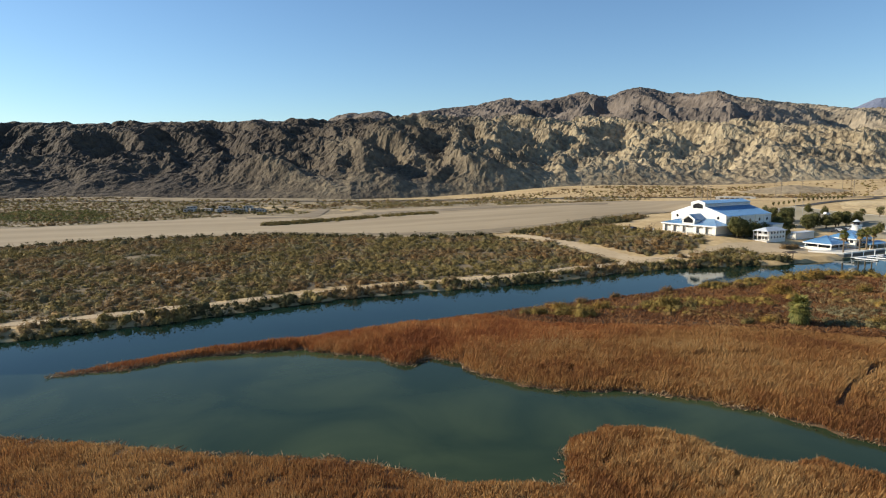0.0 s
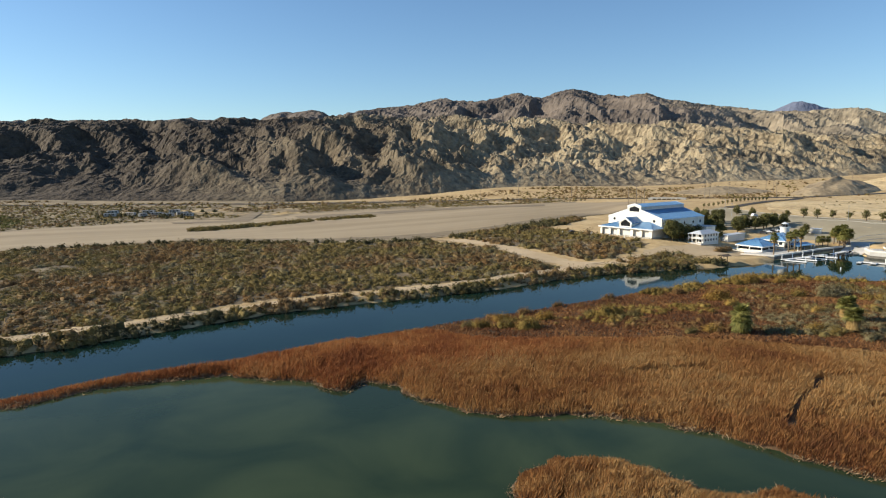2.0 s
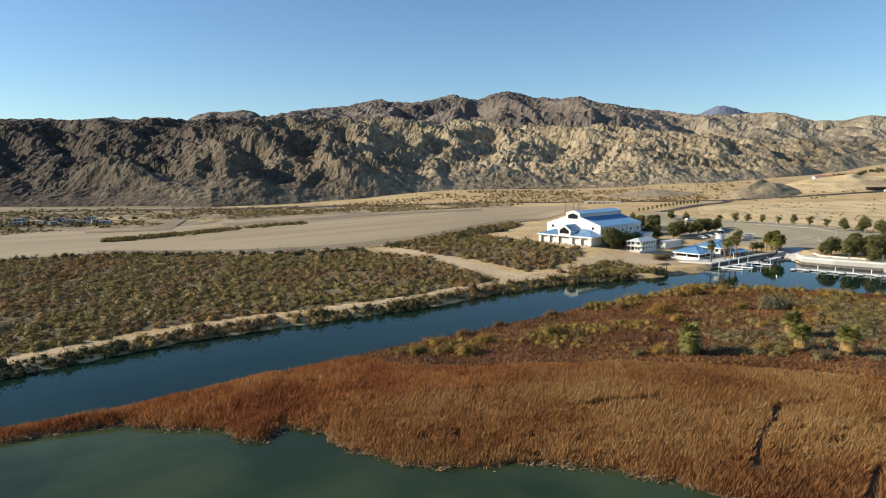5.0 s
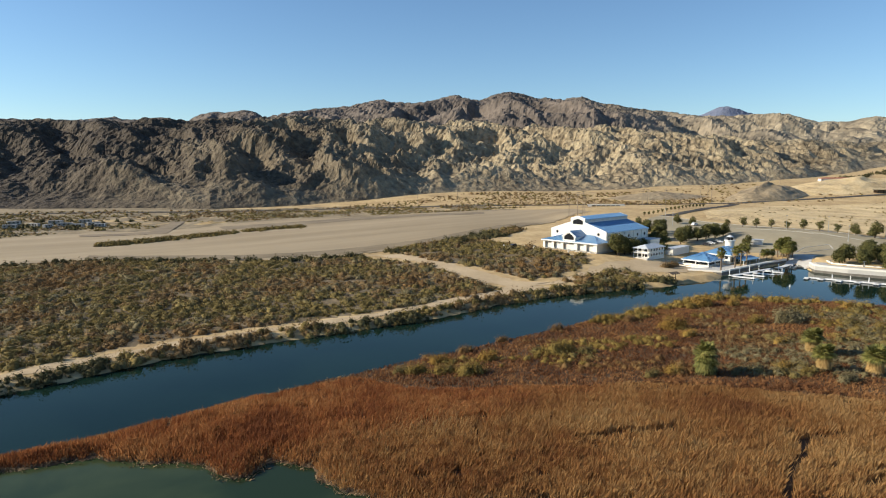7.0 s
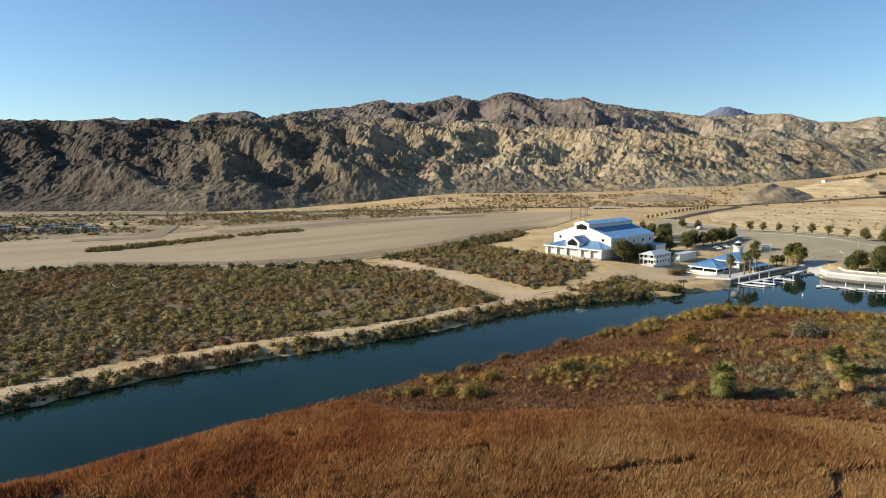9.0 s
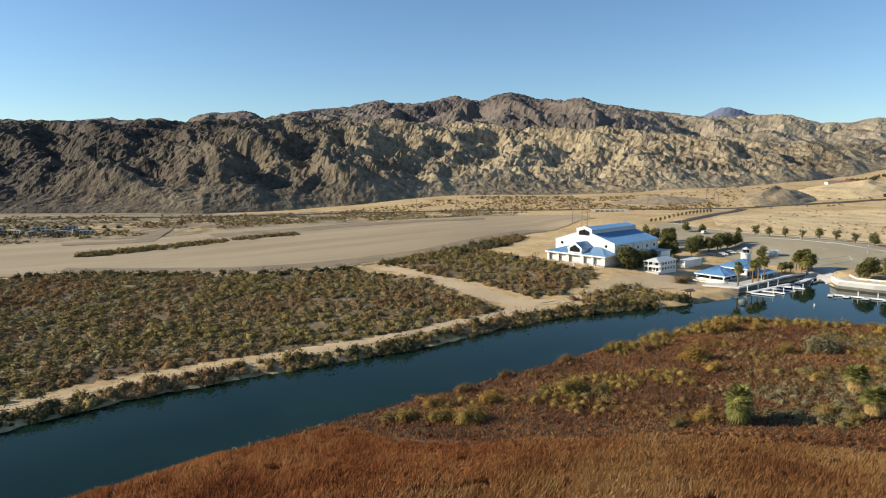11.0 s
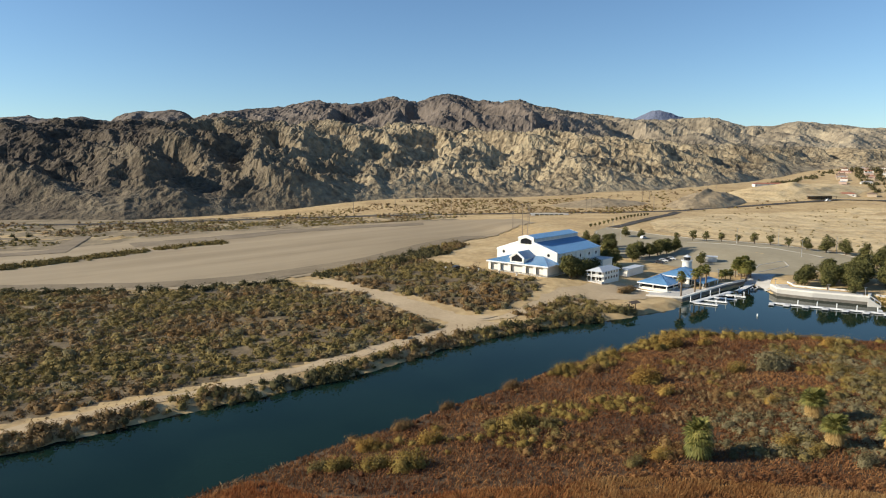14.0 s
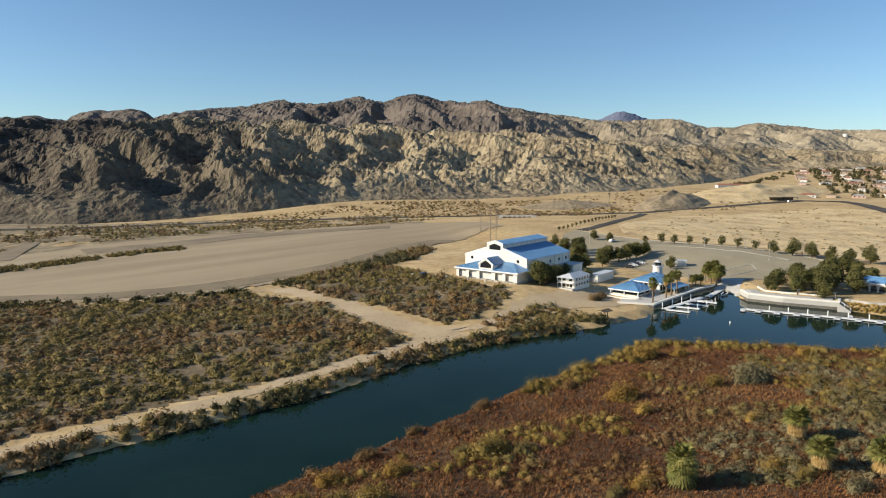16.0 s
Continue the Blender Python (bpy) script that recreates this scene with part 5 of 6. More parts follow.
def pontoon(x0, y0, x1, y1, width, group, name="dock"):
    """A floating walkway with a float under it and a skirt along both sides."""
    L = math.hypot(x1 - x0, y1 - y0)
    ob = thing(name, pose(x0, y0, 0, 0, 0, math.degrees(math.atan2(y1 - y0, x1 - x0))), "white floating dock walkway on dark floats", "dock", group)
    part("deck", box(0, -width / 2, 0.38, L, width / 2, 0.5, bevel=0.02), M_DOCK, ob)
    part("float", box(0.1, -width / 2 + 0.15, -0.25, L - 0.1, width / 2 - 0.15, 0.375), M_DARK, ob, "dark float")
    for y in (-width / 2 - 0.06, width / 2):
        part("skirt", box(0, y, 0.2, L, y + 0.06, 0.46), M_TRIM, ob)
    return ob


def pile(x, y, h, group):
    ob = thing("mooring_pile", pose(x, y, 0), "white-capped steel mooring pile", "pile", group)
    part("shaft", cylinder(0.16, 0.16, -2.5, h, 10), M_TRIM, ob)
    part("cap", cylinder(0.22, 0.03, h, h + 0.4, 10), M_TRIM, ob)
    return ob


# left marina: a walkway along the quay with three wide fingers
pontoon(171.5, 275.2, 201, 289.5, 2.0, "docks by the quay")
for _k, (_x, _y) in enumerate(((172.2, 274.4), (179.2, 277.8), (186.2, 281.2), (193.2, 284.6))):
    pontoon(_x, _y, _x + 5.4, _y - 6.4, 1.5, "docks by the quay", "dock_finger")
    pile(_x + 5.5, _y - 5.2, 1.9, "piles by the quay")
    pile(_x - 0.6, _y + 1.6, 2.6, "piles by the quay")
pontoon(204.5, 290.0, 222, 302, 2.2, "docks by the quay", "ramp_dock")
pile(204, 288.5, 2.4, "piles by the quay")

# right marina: a long walkway with short paired fingers
_w0 = Vector((200.3, 266.3))
_len = 78.0
_dir = (Vector((231.0, 234.2)) - _w0).normalized()
_side = Vector((_dir.y, -_dir.x))
_side = _side if _side.x < 0 else -_side
pontoon(_w0.x, _w0.y, _w0.x + _dir.x * _len, _w0.y + _dir.y * _len, 2.0, "docks along the seawall")
pontoon(_w0.x, _w0.y, _w0.x + _side.x * 5, _w0.y + _side.y * 5, 1.6, "docks along the seawall", "dock_finger")
for _k in range(10):
    _p = _w0 + _dir * (5.5 + _k * 6.25)
    _q = _p + _side * 4.2 - _dir * 0.6
    pontoon(_p.x, _p.y, _q.x, _q.y, 1.9, "docks along the seawall", "dock_finger")
    _m = _p + _dir * 3.1 - _side * 0.9
    pile(_m.x, _m.y, 1.9, "piles along the seawall")
_p = _w0 + _dir * 34.5
pontoon(_p.x, _p.y, _p.x - _side.x * 5.5, _p.y - _side.y * 5.5, 1.4, "docks along the seawall", "gangway")


def moored_boat(x, y, turn, length, hull, label):
    ob = thing("motor_boat", pose(x, y, 0.0, 0, 0, turn), label, "boat", "moored boats")
    bm = bmesh.new()
    st = [(-0.5, 0.9, 0.75), (0.1, 1.05, 0.8), (0.35, 0.8, 0.9), (0.5, 0.06, 1.05)]
    rows = []
    for f, w, h in st:
        rows.append([bm.verts.new((f * length, s * w * (1 if z > 0.3 else 0.6), z)) for s, z in ((-1, h), (-1, -0.1), (1, -0.1), (1, h))])
    for a, b in zip(rows, rows[1:]):
        for k in range(3):
            bm.faces.new((a[k], a[k + 1], b[k + 1], b[k]))
        bm.faces.new((a[3], a[0], b[0], b[3]))
    bm.faces.new(rows[0])
    bm.faces.new(rows[-1][::-1])
    bmesh.ops.recalc_face_normals(bm, faces=bm.faces)
    part("hull", bm, hull, ob)
    part("cockpit", box(-0.38 * length, -0.6, 0.78, 0.12 * length, 0.6, 0.86), M_DARK, ob, "dark open cockpit")
    bm = bmesh.new()
    vs = [bm.verts.new(c) for c in ((0.12 * length, -0.7, 0.85), (0.12 * length, 0.7, 0.85), (0.04 * length, 0.6, 1.35), (0.04 * length, -0.6, 1.35))]
    bm.faces.new(vs)
    bmesh.ops.solidify(bm, geom=bm.faces[:], thickness=0.03)
    part("windscreen", bm, M_DARK, ob)
    part("engine", box(-0.56 * length, -0.22, 0.2, -0.48 * length, 0.22, 1.1, bevel=0.05), M_DARK, ob)


moored_boat(196.5, 283.0, 150, 6.2, M_DOCK, "white motor boat with a dark cockpit at the dock")
moored_boat(190.5, 279.8, 150, 5.2, M_DARK, "dark motor boat moored beside the dock")
moored_boat(215, 292.5, 35, 6.5, M_DOCK, "white motor boat moored by the ramp")


def buoy(x, y):
    bm = cylinder(0.22, 0.22, -0.3, 0.9, 10)
    ob = link("buoy", bm, M_TRIM)
    ob.matrix_basis = pose(x, y, 0)
    tagged(ob, "small white marker buoy floating in the basin", "buoy")


buoy(179.5, 250.0)


def shade_ramada():
    """The roofed picnic table on the beach."""
    z = gz(140, 265.5)
    ob = thing("picnic_shelter", pose(140, 265.5, z, 0, 0, 20) @ Matrix.Scale(1.25, 4), "small brown picnic shelter on the sandy beach", "shelter")
    for x in (-1.3, 1.3):
        part("post", box(x - 0.09, -0.09, -0.3, x + 0.09, 0.09, 2.1), M_BARK, ob)
    part("roof", plate(((-1.9, -1.3, 2.1), (1.9, -1.3, 2.1), (1.9, 0, 2.6), (-1.9, 0, 2.6)), 0.1), M_BARK, ob)
    part("roof", plate(((-1.9, 0, 2.6), (1.9, 0, 2.6), (1.9, 1.3, 2.1), (-1.9, 1.3, 2.1)), 0.1), M_BARK, ob)
    part("tabletop", box(-0.9, -0.4, 0.7, 0.9, 0.4, 0.76), M_BARK, ob)
    part("bench", box(-0.9, -0.85, 0.42, 0.9, -0.6, 0.47), M_BARK, ob)
    part("bench", box(-0.9, 0.6, 0.42, 0.9, 0.85, 0.47), M_BARK, ob)


shade_ramada()


def right_pavilion():
    ob = thing("promenade_pavilion", pose(259.5, 271.5, 3.4, 0, 0, -66), "white arcaded pavilion with a blue roof by the promenade", "building")
    W, D = 22.0, 9.0
    hip(ob, (0, 0, 3.6), (W, 0, 3.6), (W, D, 3.6), (0, D, 3.6), (4.5, D / 2, 5.8), (W - 4.5, D / 2, 5.8), 16)
    bays = [(0.9 + k * 3.0, 3.2 + k * 3.0) for k in range(7)]
    part("arcade_wall", prism([(0.3, -1), (W - 0.3, -1), (W - 0.3, 3.3), (0.3, 3.3)], 0.4, 0.9, [[(a, -0.05), (b, -0.05), (b, 2.2), ((a + b) / 2, 2.7), (a, 2.2)] for a, b in bays]), M_WHITE, ob)
    part("back_wall", box(0.3, D - 0.8, -1, W - 0.3, D - 0.4, 3.3), M_SHADE, ob)
    part("floor", box(0.3, 0.9, -1.0, W - 0.3, D - 0.8, 0.0), M_CONC, ob)
    for x in (0.3, W - 0.7):
        part("end_wall", box(x, 0.9, 0, x + 0.4, D - 0.8, 3.3), M_WHITE, ob)


right_pavilion()


# ---- lamps, poles ----
def street_lamp(x, y, h, group):
    ob = thing("street_lamp", pose(x, y, gz(x, y)), "tall slender gray lamp post with a flat head", "street lamp", group)
    part("pole", cylinder(0.13, 0.08, -0.3, h, 8), M_METAL, ob)
    part("base", cylinder(0.3, 0.3, -0.3, 0.7, 8), M_CONC, ob)
    part("head", box(-0.7, -0.22, h, 0.7, 0.22, h + 0.18, bevel=0.04), M_METAL, ob)


for _x, _y in ((306, 379), (285, 340), (283, 386), (238, 448), (232, 428), (318, 350)):
    street_lamp(_x, _y, 8.5, "lamps of the parking lot")
for _x, _y in ((217.4, 283.6), (218.6, 275.6), (227, 266.6), (234.6, 257.2), (205, 303)):
    street_lamp(_x, _y, 5.0, "lamps of the promenade")


def power_pole(x, y, h, arms=2, turn=0):
    ob = thing("power_pole", pose(x, y, gz(x, y), 0, 0, turn), "weathered wooden power pole with crossarms", "power pole", "power poles")
    part("pole", cylinder(0.28, 0.18, -0.5, h, 8), M_TIMBER, ob)
    for k in range(arms):
        part("crossarm", box(-1.6, -0.09, h - 0.8 - k * 1.5, 1.6, 0.09, h - 0.55 - k * 1.5), M_TIMBER, ob)
        for x2 in (-1.4, -0.6, 0.6, 1.4):
            part("insulator", box(x2 - 0.06, -0.06, h - 0.55 - k * 1.5, x2 + 0.06, 0.06, h - 0.3 - k * 1.5), M_DARK, ob)


for _x, _y, _h in ((176, 452, 22), (181, 455, 22), (188, 498, 14), (200, 497, 14), (310, 620, 15), (316, 622, 15), (345, 640, 15), (395, 640, 15), (250, 660, 15), (200, 690, 15),
                   (150, 720, 15), (105, 700, 15), (420, 700, 15), (430, 702, 15), (560, 780, 16), (565, 782, 16), (640, 860, 16)):
    power_pole(_x, _y, _h)


def culvert_bridge():
    ob = thing("bridge", pose(251, 611.5, gz(265, 607), 0, 0, -16.7) @ Matrix.Scale(0.62, 4), "white concrete culvert bridge with dark openings", "bridge")
    bays = [(6 + k * 7.0, 11.5 + k * 7.0) for k in range(6)]
    part("parapet", prism([(0, -2), (54, -2), (54, 2.0), (48, 3.6), (4, 3.6), (0, 2.4)], 0, 0.8, [[(a, -0.4), (b, -0.4), (b, 1.7), (a, 1.7)] for a, b in bays]), M_WHITE, ob)
    part("deck", box(0, 0.8, 2.0, 54, 11, 2.6), M_CONC, ob)
    # near-black sheet behind the bays that stands in for the shade inside
    part("inner_wall", box(0, 8, -2, 54, 8.4, 2.0), M_DARK, ob)


culvert_bridge()


def low_wall_building(x, y, turn, w, d, h, label):
    ob = thing("outbuilding", pose(x, y, gz(x, y), 0, 0, turn), label, "building")
    part("wall", box(0, 0, -1, w, d, h), M_WHITE, ob)
    part("roof", box(-0.3, -0.3, h, w + 0.3, d + 0.3, h + 0.25), M_ROOFGRAY, ob)
    for k in range(int(w // 3)):
        part("door", box(0.8 + k * 3, -0.05, 0, 2.4 + k * 3, 0, 2.1), M_SHADE, ob)


low_wall_building(168, 322, -56, 4.0, 17, 2.6, "low white flat-roofed shed beside the house")
low_wall_building(229, 349, -40, 9, 4, 2.5, "small white block gatehouse at the parking lot")

BASIN_BANK = [(235.5, 253.5), (239.6, 256.5), (242.6, 249.6), (250.5, 242.8), (262, 232.5), (266, 212), (252, 229), (240, 246)]
_bp = scatter(BASIN_BANK, 1.1)
tufts("bank_brush", _bp, rng.uniform(0.6, 1.3, len(_bp)), rng.uniform(0.7, 1.5, len(_bp)), 60, 0.14, M_YELLOW, "yellow-green brush on the bank below the terrace wall", "bushes")

# ---- trees ----
M_TRUNK = material("palm_trunk", [(0.3, (0.13, 0.09, 0.06)), (0.7, (0.24, 0.18, 0.12))], 1.5, bump=0.04, bump_scale=7, stretch=(1, 1, 3))
M_PALM = material("palm_fronds", [(0.25, (0.071, 0.075, 0.019)), (0.5, (0.171, 0.167, 0.041)), (0.75, (0.361, 0.308, 0.090))], 0.5, 0.7, fine=0.4, island=0.35, spec=0.3, thin=0.3)
M_SKIRT = material("dead_palm_fronds", [(0.3, (0.30, 0.18, 0.06)), (0.7, (0.54, 0.37, 0.15))], 0.8, 0.9, island=0.4, thin=0.2)


def broadleaf(seed, h, r, lobes, flakes, mat=None):
    """A tree: a forked trunk, and a crown of lobes of small leafy flakes with gaps between them."""
    rnd = random.Random(seed)
    ob = thing("tree", pose(0, 0, -500), "", "tree")
    bm = bmesh.new()
    fork = h * 0.22
    limb(bm, (0, 0, -0.4), (rnd.uniform(-0.2, 0.2), rnd.uniform(-0.2, 0.2), fork), 0.09 * r, 0.065 * r, 8)
    places, size = [], []
    for k in range(lobes):
        a = 2.4 * k + rnd.uniform(-0.4, 0.4)
        d = r * rnd.uniform(0.12, 0.6)
        z = h * rnd.uniform(0.3, 0.8)
        places.append((d * math.cos(a), d * math.sin(a), z))
        size.append(r * rnd.uniform(0.38, 0.58))
        limb(bm, (0, 0, fork * 0.92), (d * math.cos(a) * 0.9, d * math.sin(a) * 0.9, z + 0.1 * r), 0.045 * r, 0.015 * r, 5)
    part("trunk", bm, M_BARK, ob)
    p = np.array(places)
    s = np.array(size)
    n, count = len(p), flakes
    g = np.random.default_rng(seed)
    d = g.normal(size=(n, count, 3))
    d /= np.linalg.norm(d, axis=-1, keepdims=True)
    c = p[:, None] + d * s[:, None, None] * g.uniform(0.5, 1.05, (n, count, 1)) * np.array([1, 1, 0.8])
    face = d + g.normal(size=d.shape) * 0.45 + np.array([0, 0, 0.3])
    face /= np.linalg.norm(face, axis=-1, keepdims=True)
    a = np.cross(face, g.normal(size=d.shape))
    a /= np.linalg.norm(a, axis=-1, keepdims=True)
    b = np.cross(face, a)
    w = s[:, None, None] * g.uniform(0.09, 0.175, (n, count, 1))
    quad = np.stack([c - a * w, c - b * w * 0.8, c + a * w, c + b * w * 0.8], 2).reshape(-1, 3)
    raw("crown", quad, np.arange(len(quad)).reshape(-1, 4), mat or M_LEAF, parent=ob)
    return ob


TREES = [broadleaf(11, 6.6, 3.6, 14, 190), broadleaf(12, 5.6, 2.9, 11, 165), broadleaf(13, 4.4, 1.75, 9, 150), broadleaf(14, 7.8, 4.4, 17, 195)]


def plant(k, x, y, s, label, group, turn=None):
    turn = (x * 37 + y * 91) % 360 if turn is None else turn
    ob = copy_thing(TREES[k], pose(x, y, gz(x, y), 0, 0, turn) @ Matrix.Scale(s, 4))
    ob["label"], ob["group"] = label, group
    return ob


_row = "round-crowned green tree in a row along the parking lot"
for _k, (_x, _y) in enumerate(((260, 411), (267, 405), (273, 400), (279, 394), (285.5, 388), (291, 381), (296, 374), (301, 366), (306, 358), (311, 350), (316, 342), (321, 335), (326, 328), (331, 320))):
    plant(2 if _k < 8 else 1, _x, _y, 1.5 + 0.14 * ((_k * 7) % 4 - 1.5), _row, "row of trees")
_gr = "leafy olive-green tree in the grove by the promenade"
for _k, _x, _y, _s in ((3, 232, 283, 0.85), (0, 239, 277, 1.0), (3, 246, 272, 1.0), (0, 246, 284, 0.95), (3, 256, 277, 1.05), (0, 254, 265, 1.0), (3, 262, 284, 0.9), (0, 268, 270, 1.0), (1, 240, 289, 1.0), (0, 283, 288, 0.9), (1, 306, 312, 1.0), (1, 318, 322, 1.0), (0, 262, 255, 0.9), (3, 274, 258, 0.9), (3, 240, 268, 0.9), (0, 252, 292, 1.0), (3, 270, 293, 0.9), (0, 280, 300, 1.0), (1, 290, 296, 1.1), (0, 296, 306, 0.9), (0, 226, 279, 0.8), (0, 231, 271, 0.85), (1, 235, 262, 0.9), (3, 250, 281, 0.9), (0, 260, 270, 0.9)):
    plant(_k, _x, _y, _s * 1.3, _gr, "grove of trees")
_mt = "dark green tree beside the parking lot"
for _k, _x, _y, _s in ((0, 200, 362, 0.95), (0, 206, 367, 1.0), (3, 212, 366, 0.8), (0, 219, 369, 1.0), (0, 226, 371, 0.95), (1, 233, 374, 1.0), (1, 237, 378, 0.9), (0, 196, 356, 0.9), (1, 228, 345, 0.8), (1, 224, 340, 0.7)):
    plant(_k, _x, _y, _s * 1.3, _mt, "trees by the lot")
_ht = "dense dark green tree beside the white hall"
for _k, _x, _y, _s in ((0, 139, 312, 1.15), (0, 143.5, 314.5, 1.0), (1, 148, 318, 1.1), (1, 152, 321, 1.0), (0, 141, 318.5, 0.75), (1, 147, 322, 0.8), (1, 153, 326, 0.8), (1, 159.5, 329, 0.85), (1, 166.5, 322, 0.8), (0, 198, 398, 1.0), (0, 205, 396, 1.0), (1, 206, 424, 1.0), (0, 211, 404, 0.9), (1, 192, 392, 0.9), (0, 172, 341, 0.9), (1, 178, 345, 1.0), (1, 184, 352, 1.0), (0, 190, 372, 1.0), (0, 196, 378, 1.0), (1, 186, 380, 1.1), (1, 180, 384, 1.0), (1, 203, 388, 0.9), (1, 240, 436, 0.9), (1, 246, 428, 0.8)):
    plant(_k, _x, _y, _s * 1.3, _ht, "trees by the hall")
for _k in range(16):
    plant(2, 236 + _k * 6.6, 474 + _k * 5.6, 0.75, "small roadside palm-like tree along the access road", "roadside trees")
for _t0 in TREES:
    for _o in (*_t0.children, _t0):
        bpy.data.objects.remove(_o)


def big_bush(x, y, r, mat, label, leaves=700):
    ob = thing("large_bush", pose(0, 0, 0), label, "bush")
    tufts("foliage", np.array([(x, y), (x + r * 0.5, y + 0.4), (x - r * 0.5, y - 0.5)]), r * 0.8, r * 0.95, leaves, 0.068, mat, "", "", parent=ob)
    bm = bmesh.new()
    for k in range(7):
        a = k * 0.9
        limb(bm, (x, y, gz(x, y) - 0.3), (x + 0.5 * r * math.cos(a), y + 0.5 * r * math.sin(a), gz(x, y) + r * 0.7), 0.09, 0.03, 5)
    part("stems", bm, M_BARK, ob)


big_bush(137.5, 197, 5.0, M_GRAY, "large rounded pale olive bush in the marsh")
big_bush(152, 291, 3.0, M_BROWN, "large dry brown-green bush on the sandy lot")
big_bush(157, 295, 2.6, M_BROWN, "dry brown-green bush on the sandy lot")
big_bush(62, 256.5, 2.6, M_GRAY, "pale green bush at the fork of the track")
big_bush(20, 347, 2.8, M_DARKLEAF, "tall dark bush at the corner of the field")
M_GOLD = leafy("golden_bush", (0.165, 0.092, 0.022), (0.310, 0.185, 0.045), (0.450, 0.300, 0.080))
for _x, _y, _r, _m, _l in (
        (61.2, 179.5, 3.6, M_YELLOW, "tall yellow-green bush standing over low marsh brush"), (36.8, 167.6, 3.2, M_YELLOW, "rounded yellow-green bush at the edge of the reeds"),
        (31.2, 169.5, 2.6, M_YELLOW, "rounded yellow-green bush at the edge of the reeds"), (25.4, 171, 2.4, M_YELLOW, "low yellow-green bush at the edge of the reeds"),
        (22, 171.4, 1.9, M_OLIVE, "low olive bush at the edge of the reeds"), (31.6, 177.6, 2.3, M_GOLD, "golden bush near the marsh shore"),
        (39.4, 185.2, 2.0, M_RUST, "rust-orange bush on the marsh shore"), (43.1, 177.4, 2.4, M_GOLD, "golden-orange bush among olive brush"),
        (93.9, 207.6, 2.2, M_RUST, "rust-orange bush on the marsh shore"), (83.1, 208.5, 1.9, M_YELLOW, "yellow-green bush on the marsh shore"),
        (101, 196.5, 4.0, M_GOLD, "sprawling tan-gold bush in red-brown brush"), (100.4, 187.4, 2.3, M_GOLD, "tan-gold bush in red-brown brush"),
        (126.1, 223, 4.0, M_GOLD, "tall golden bush on the marsh shore"), (127, 197, 2.8, M_YELLOW, "yellow-green bush beside the large olive bush"),
        (118.6, 176, 2.0, M_GOLD, "golden bush in brown twiggy brush"), (79.9, 159.2, 2.2, M_GOLD, "golden bush beside the bushy palm"),
        (74.0, 157.8, 1.9, M_OLIVE, "olive-green bush beside the reeds"), (105.5, 157.6, 2.0, M_GOLD, "golden bush in gray brush near the palms"),
        (107.5, 153, 1.8, M_YELLOW, "yellow-green bush near the palms"), (112.3, 147, 2.6, M_GRAY, "gray-green bush among the palms"),
        (51, 193.4, 1.7, M_RUST, "low rust bush on the marsh shore"), (69, 202, 2.2, M_RUST, "rust-orange bush on the marsh shore"),
        (56.5, 181, 1.8, M_OLIVE, "olive bush in the marsh"), (67.5, 178, 2.0, M_OLIVE, "olive bush in the marsh"),
        (136.5, 221.6, 2.6, M_GOLD, "golden bush on the marsh shore"), (170, 211, 2.8, M_GOLD, "golden bush on the marsh shore"), (152, 190, 2.6, M_OLIVE, "olive bush in the marsh")):
    big_bush(_x, _y, _r, _m, _l, 650)


# ---- palms ----
def fan(bm, tip, aim, size, droop):
    """A fan leaf: narrow segments spread from the end of its stalk."""
    tip, aim = Vector(tip), Vector(aim).normalized()
    side = aim.cross(Vector((0, 0, 1)))
    side = side.normalized() if side.length > 0.01 else Vector((1, 0, 0))
    up = side.cross(aim)
    for k in range(9):
        a = (k - 4) / 4 * 1.35
        d = (aim * math.cos(a) + side * math.sin(a)).normalized()
        end = tip + d * size * (1 - 0.25 * abs(k - 4) / 4) - Vector((0, 0, droop * size))
        mid = tip + (end - tip) * 0.55 + up * 0.06 * size + Vector((0, 0, droop * size * 0.3))
        w = up.cross(d).normalized() * 0.10 * size
        v = [bm.verts.new(p) for p in (tip, mid - w, end, mid + w)]
        bm.faces.new(v)


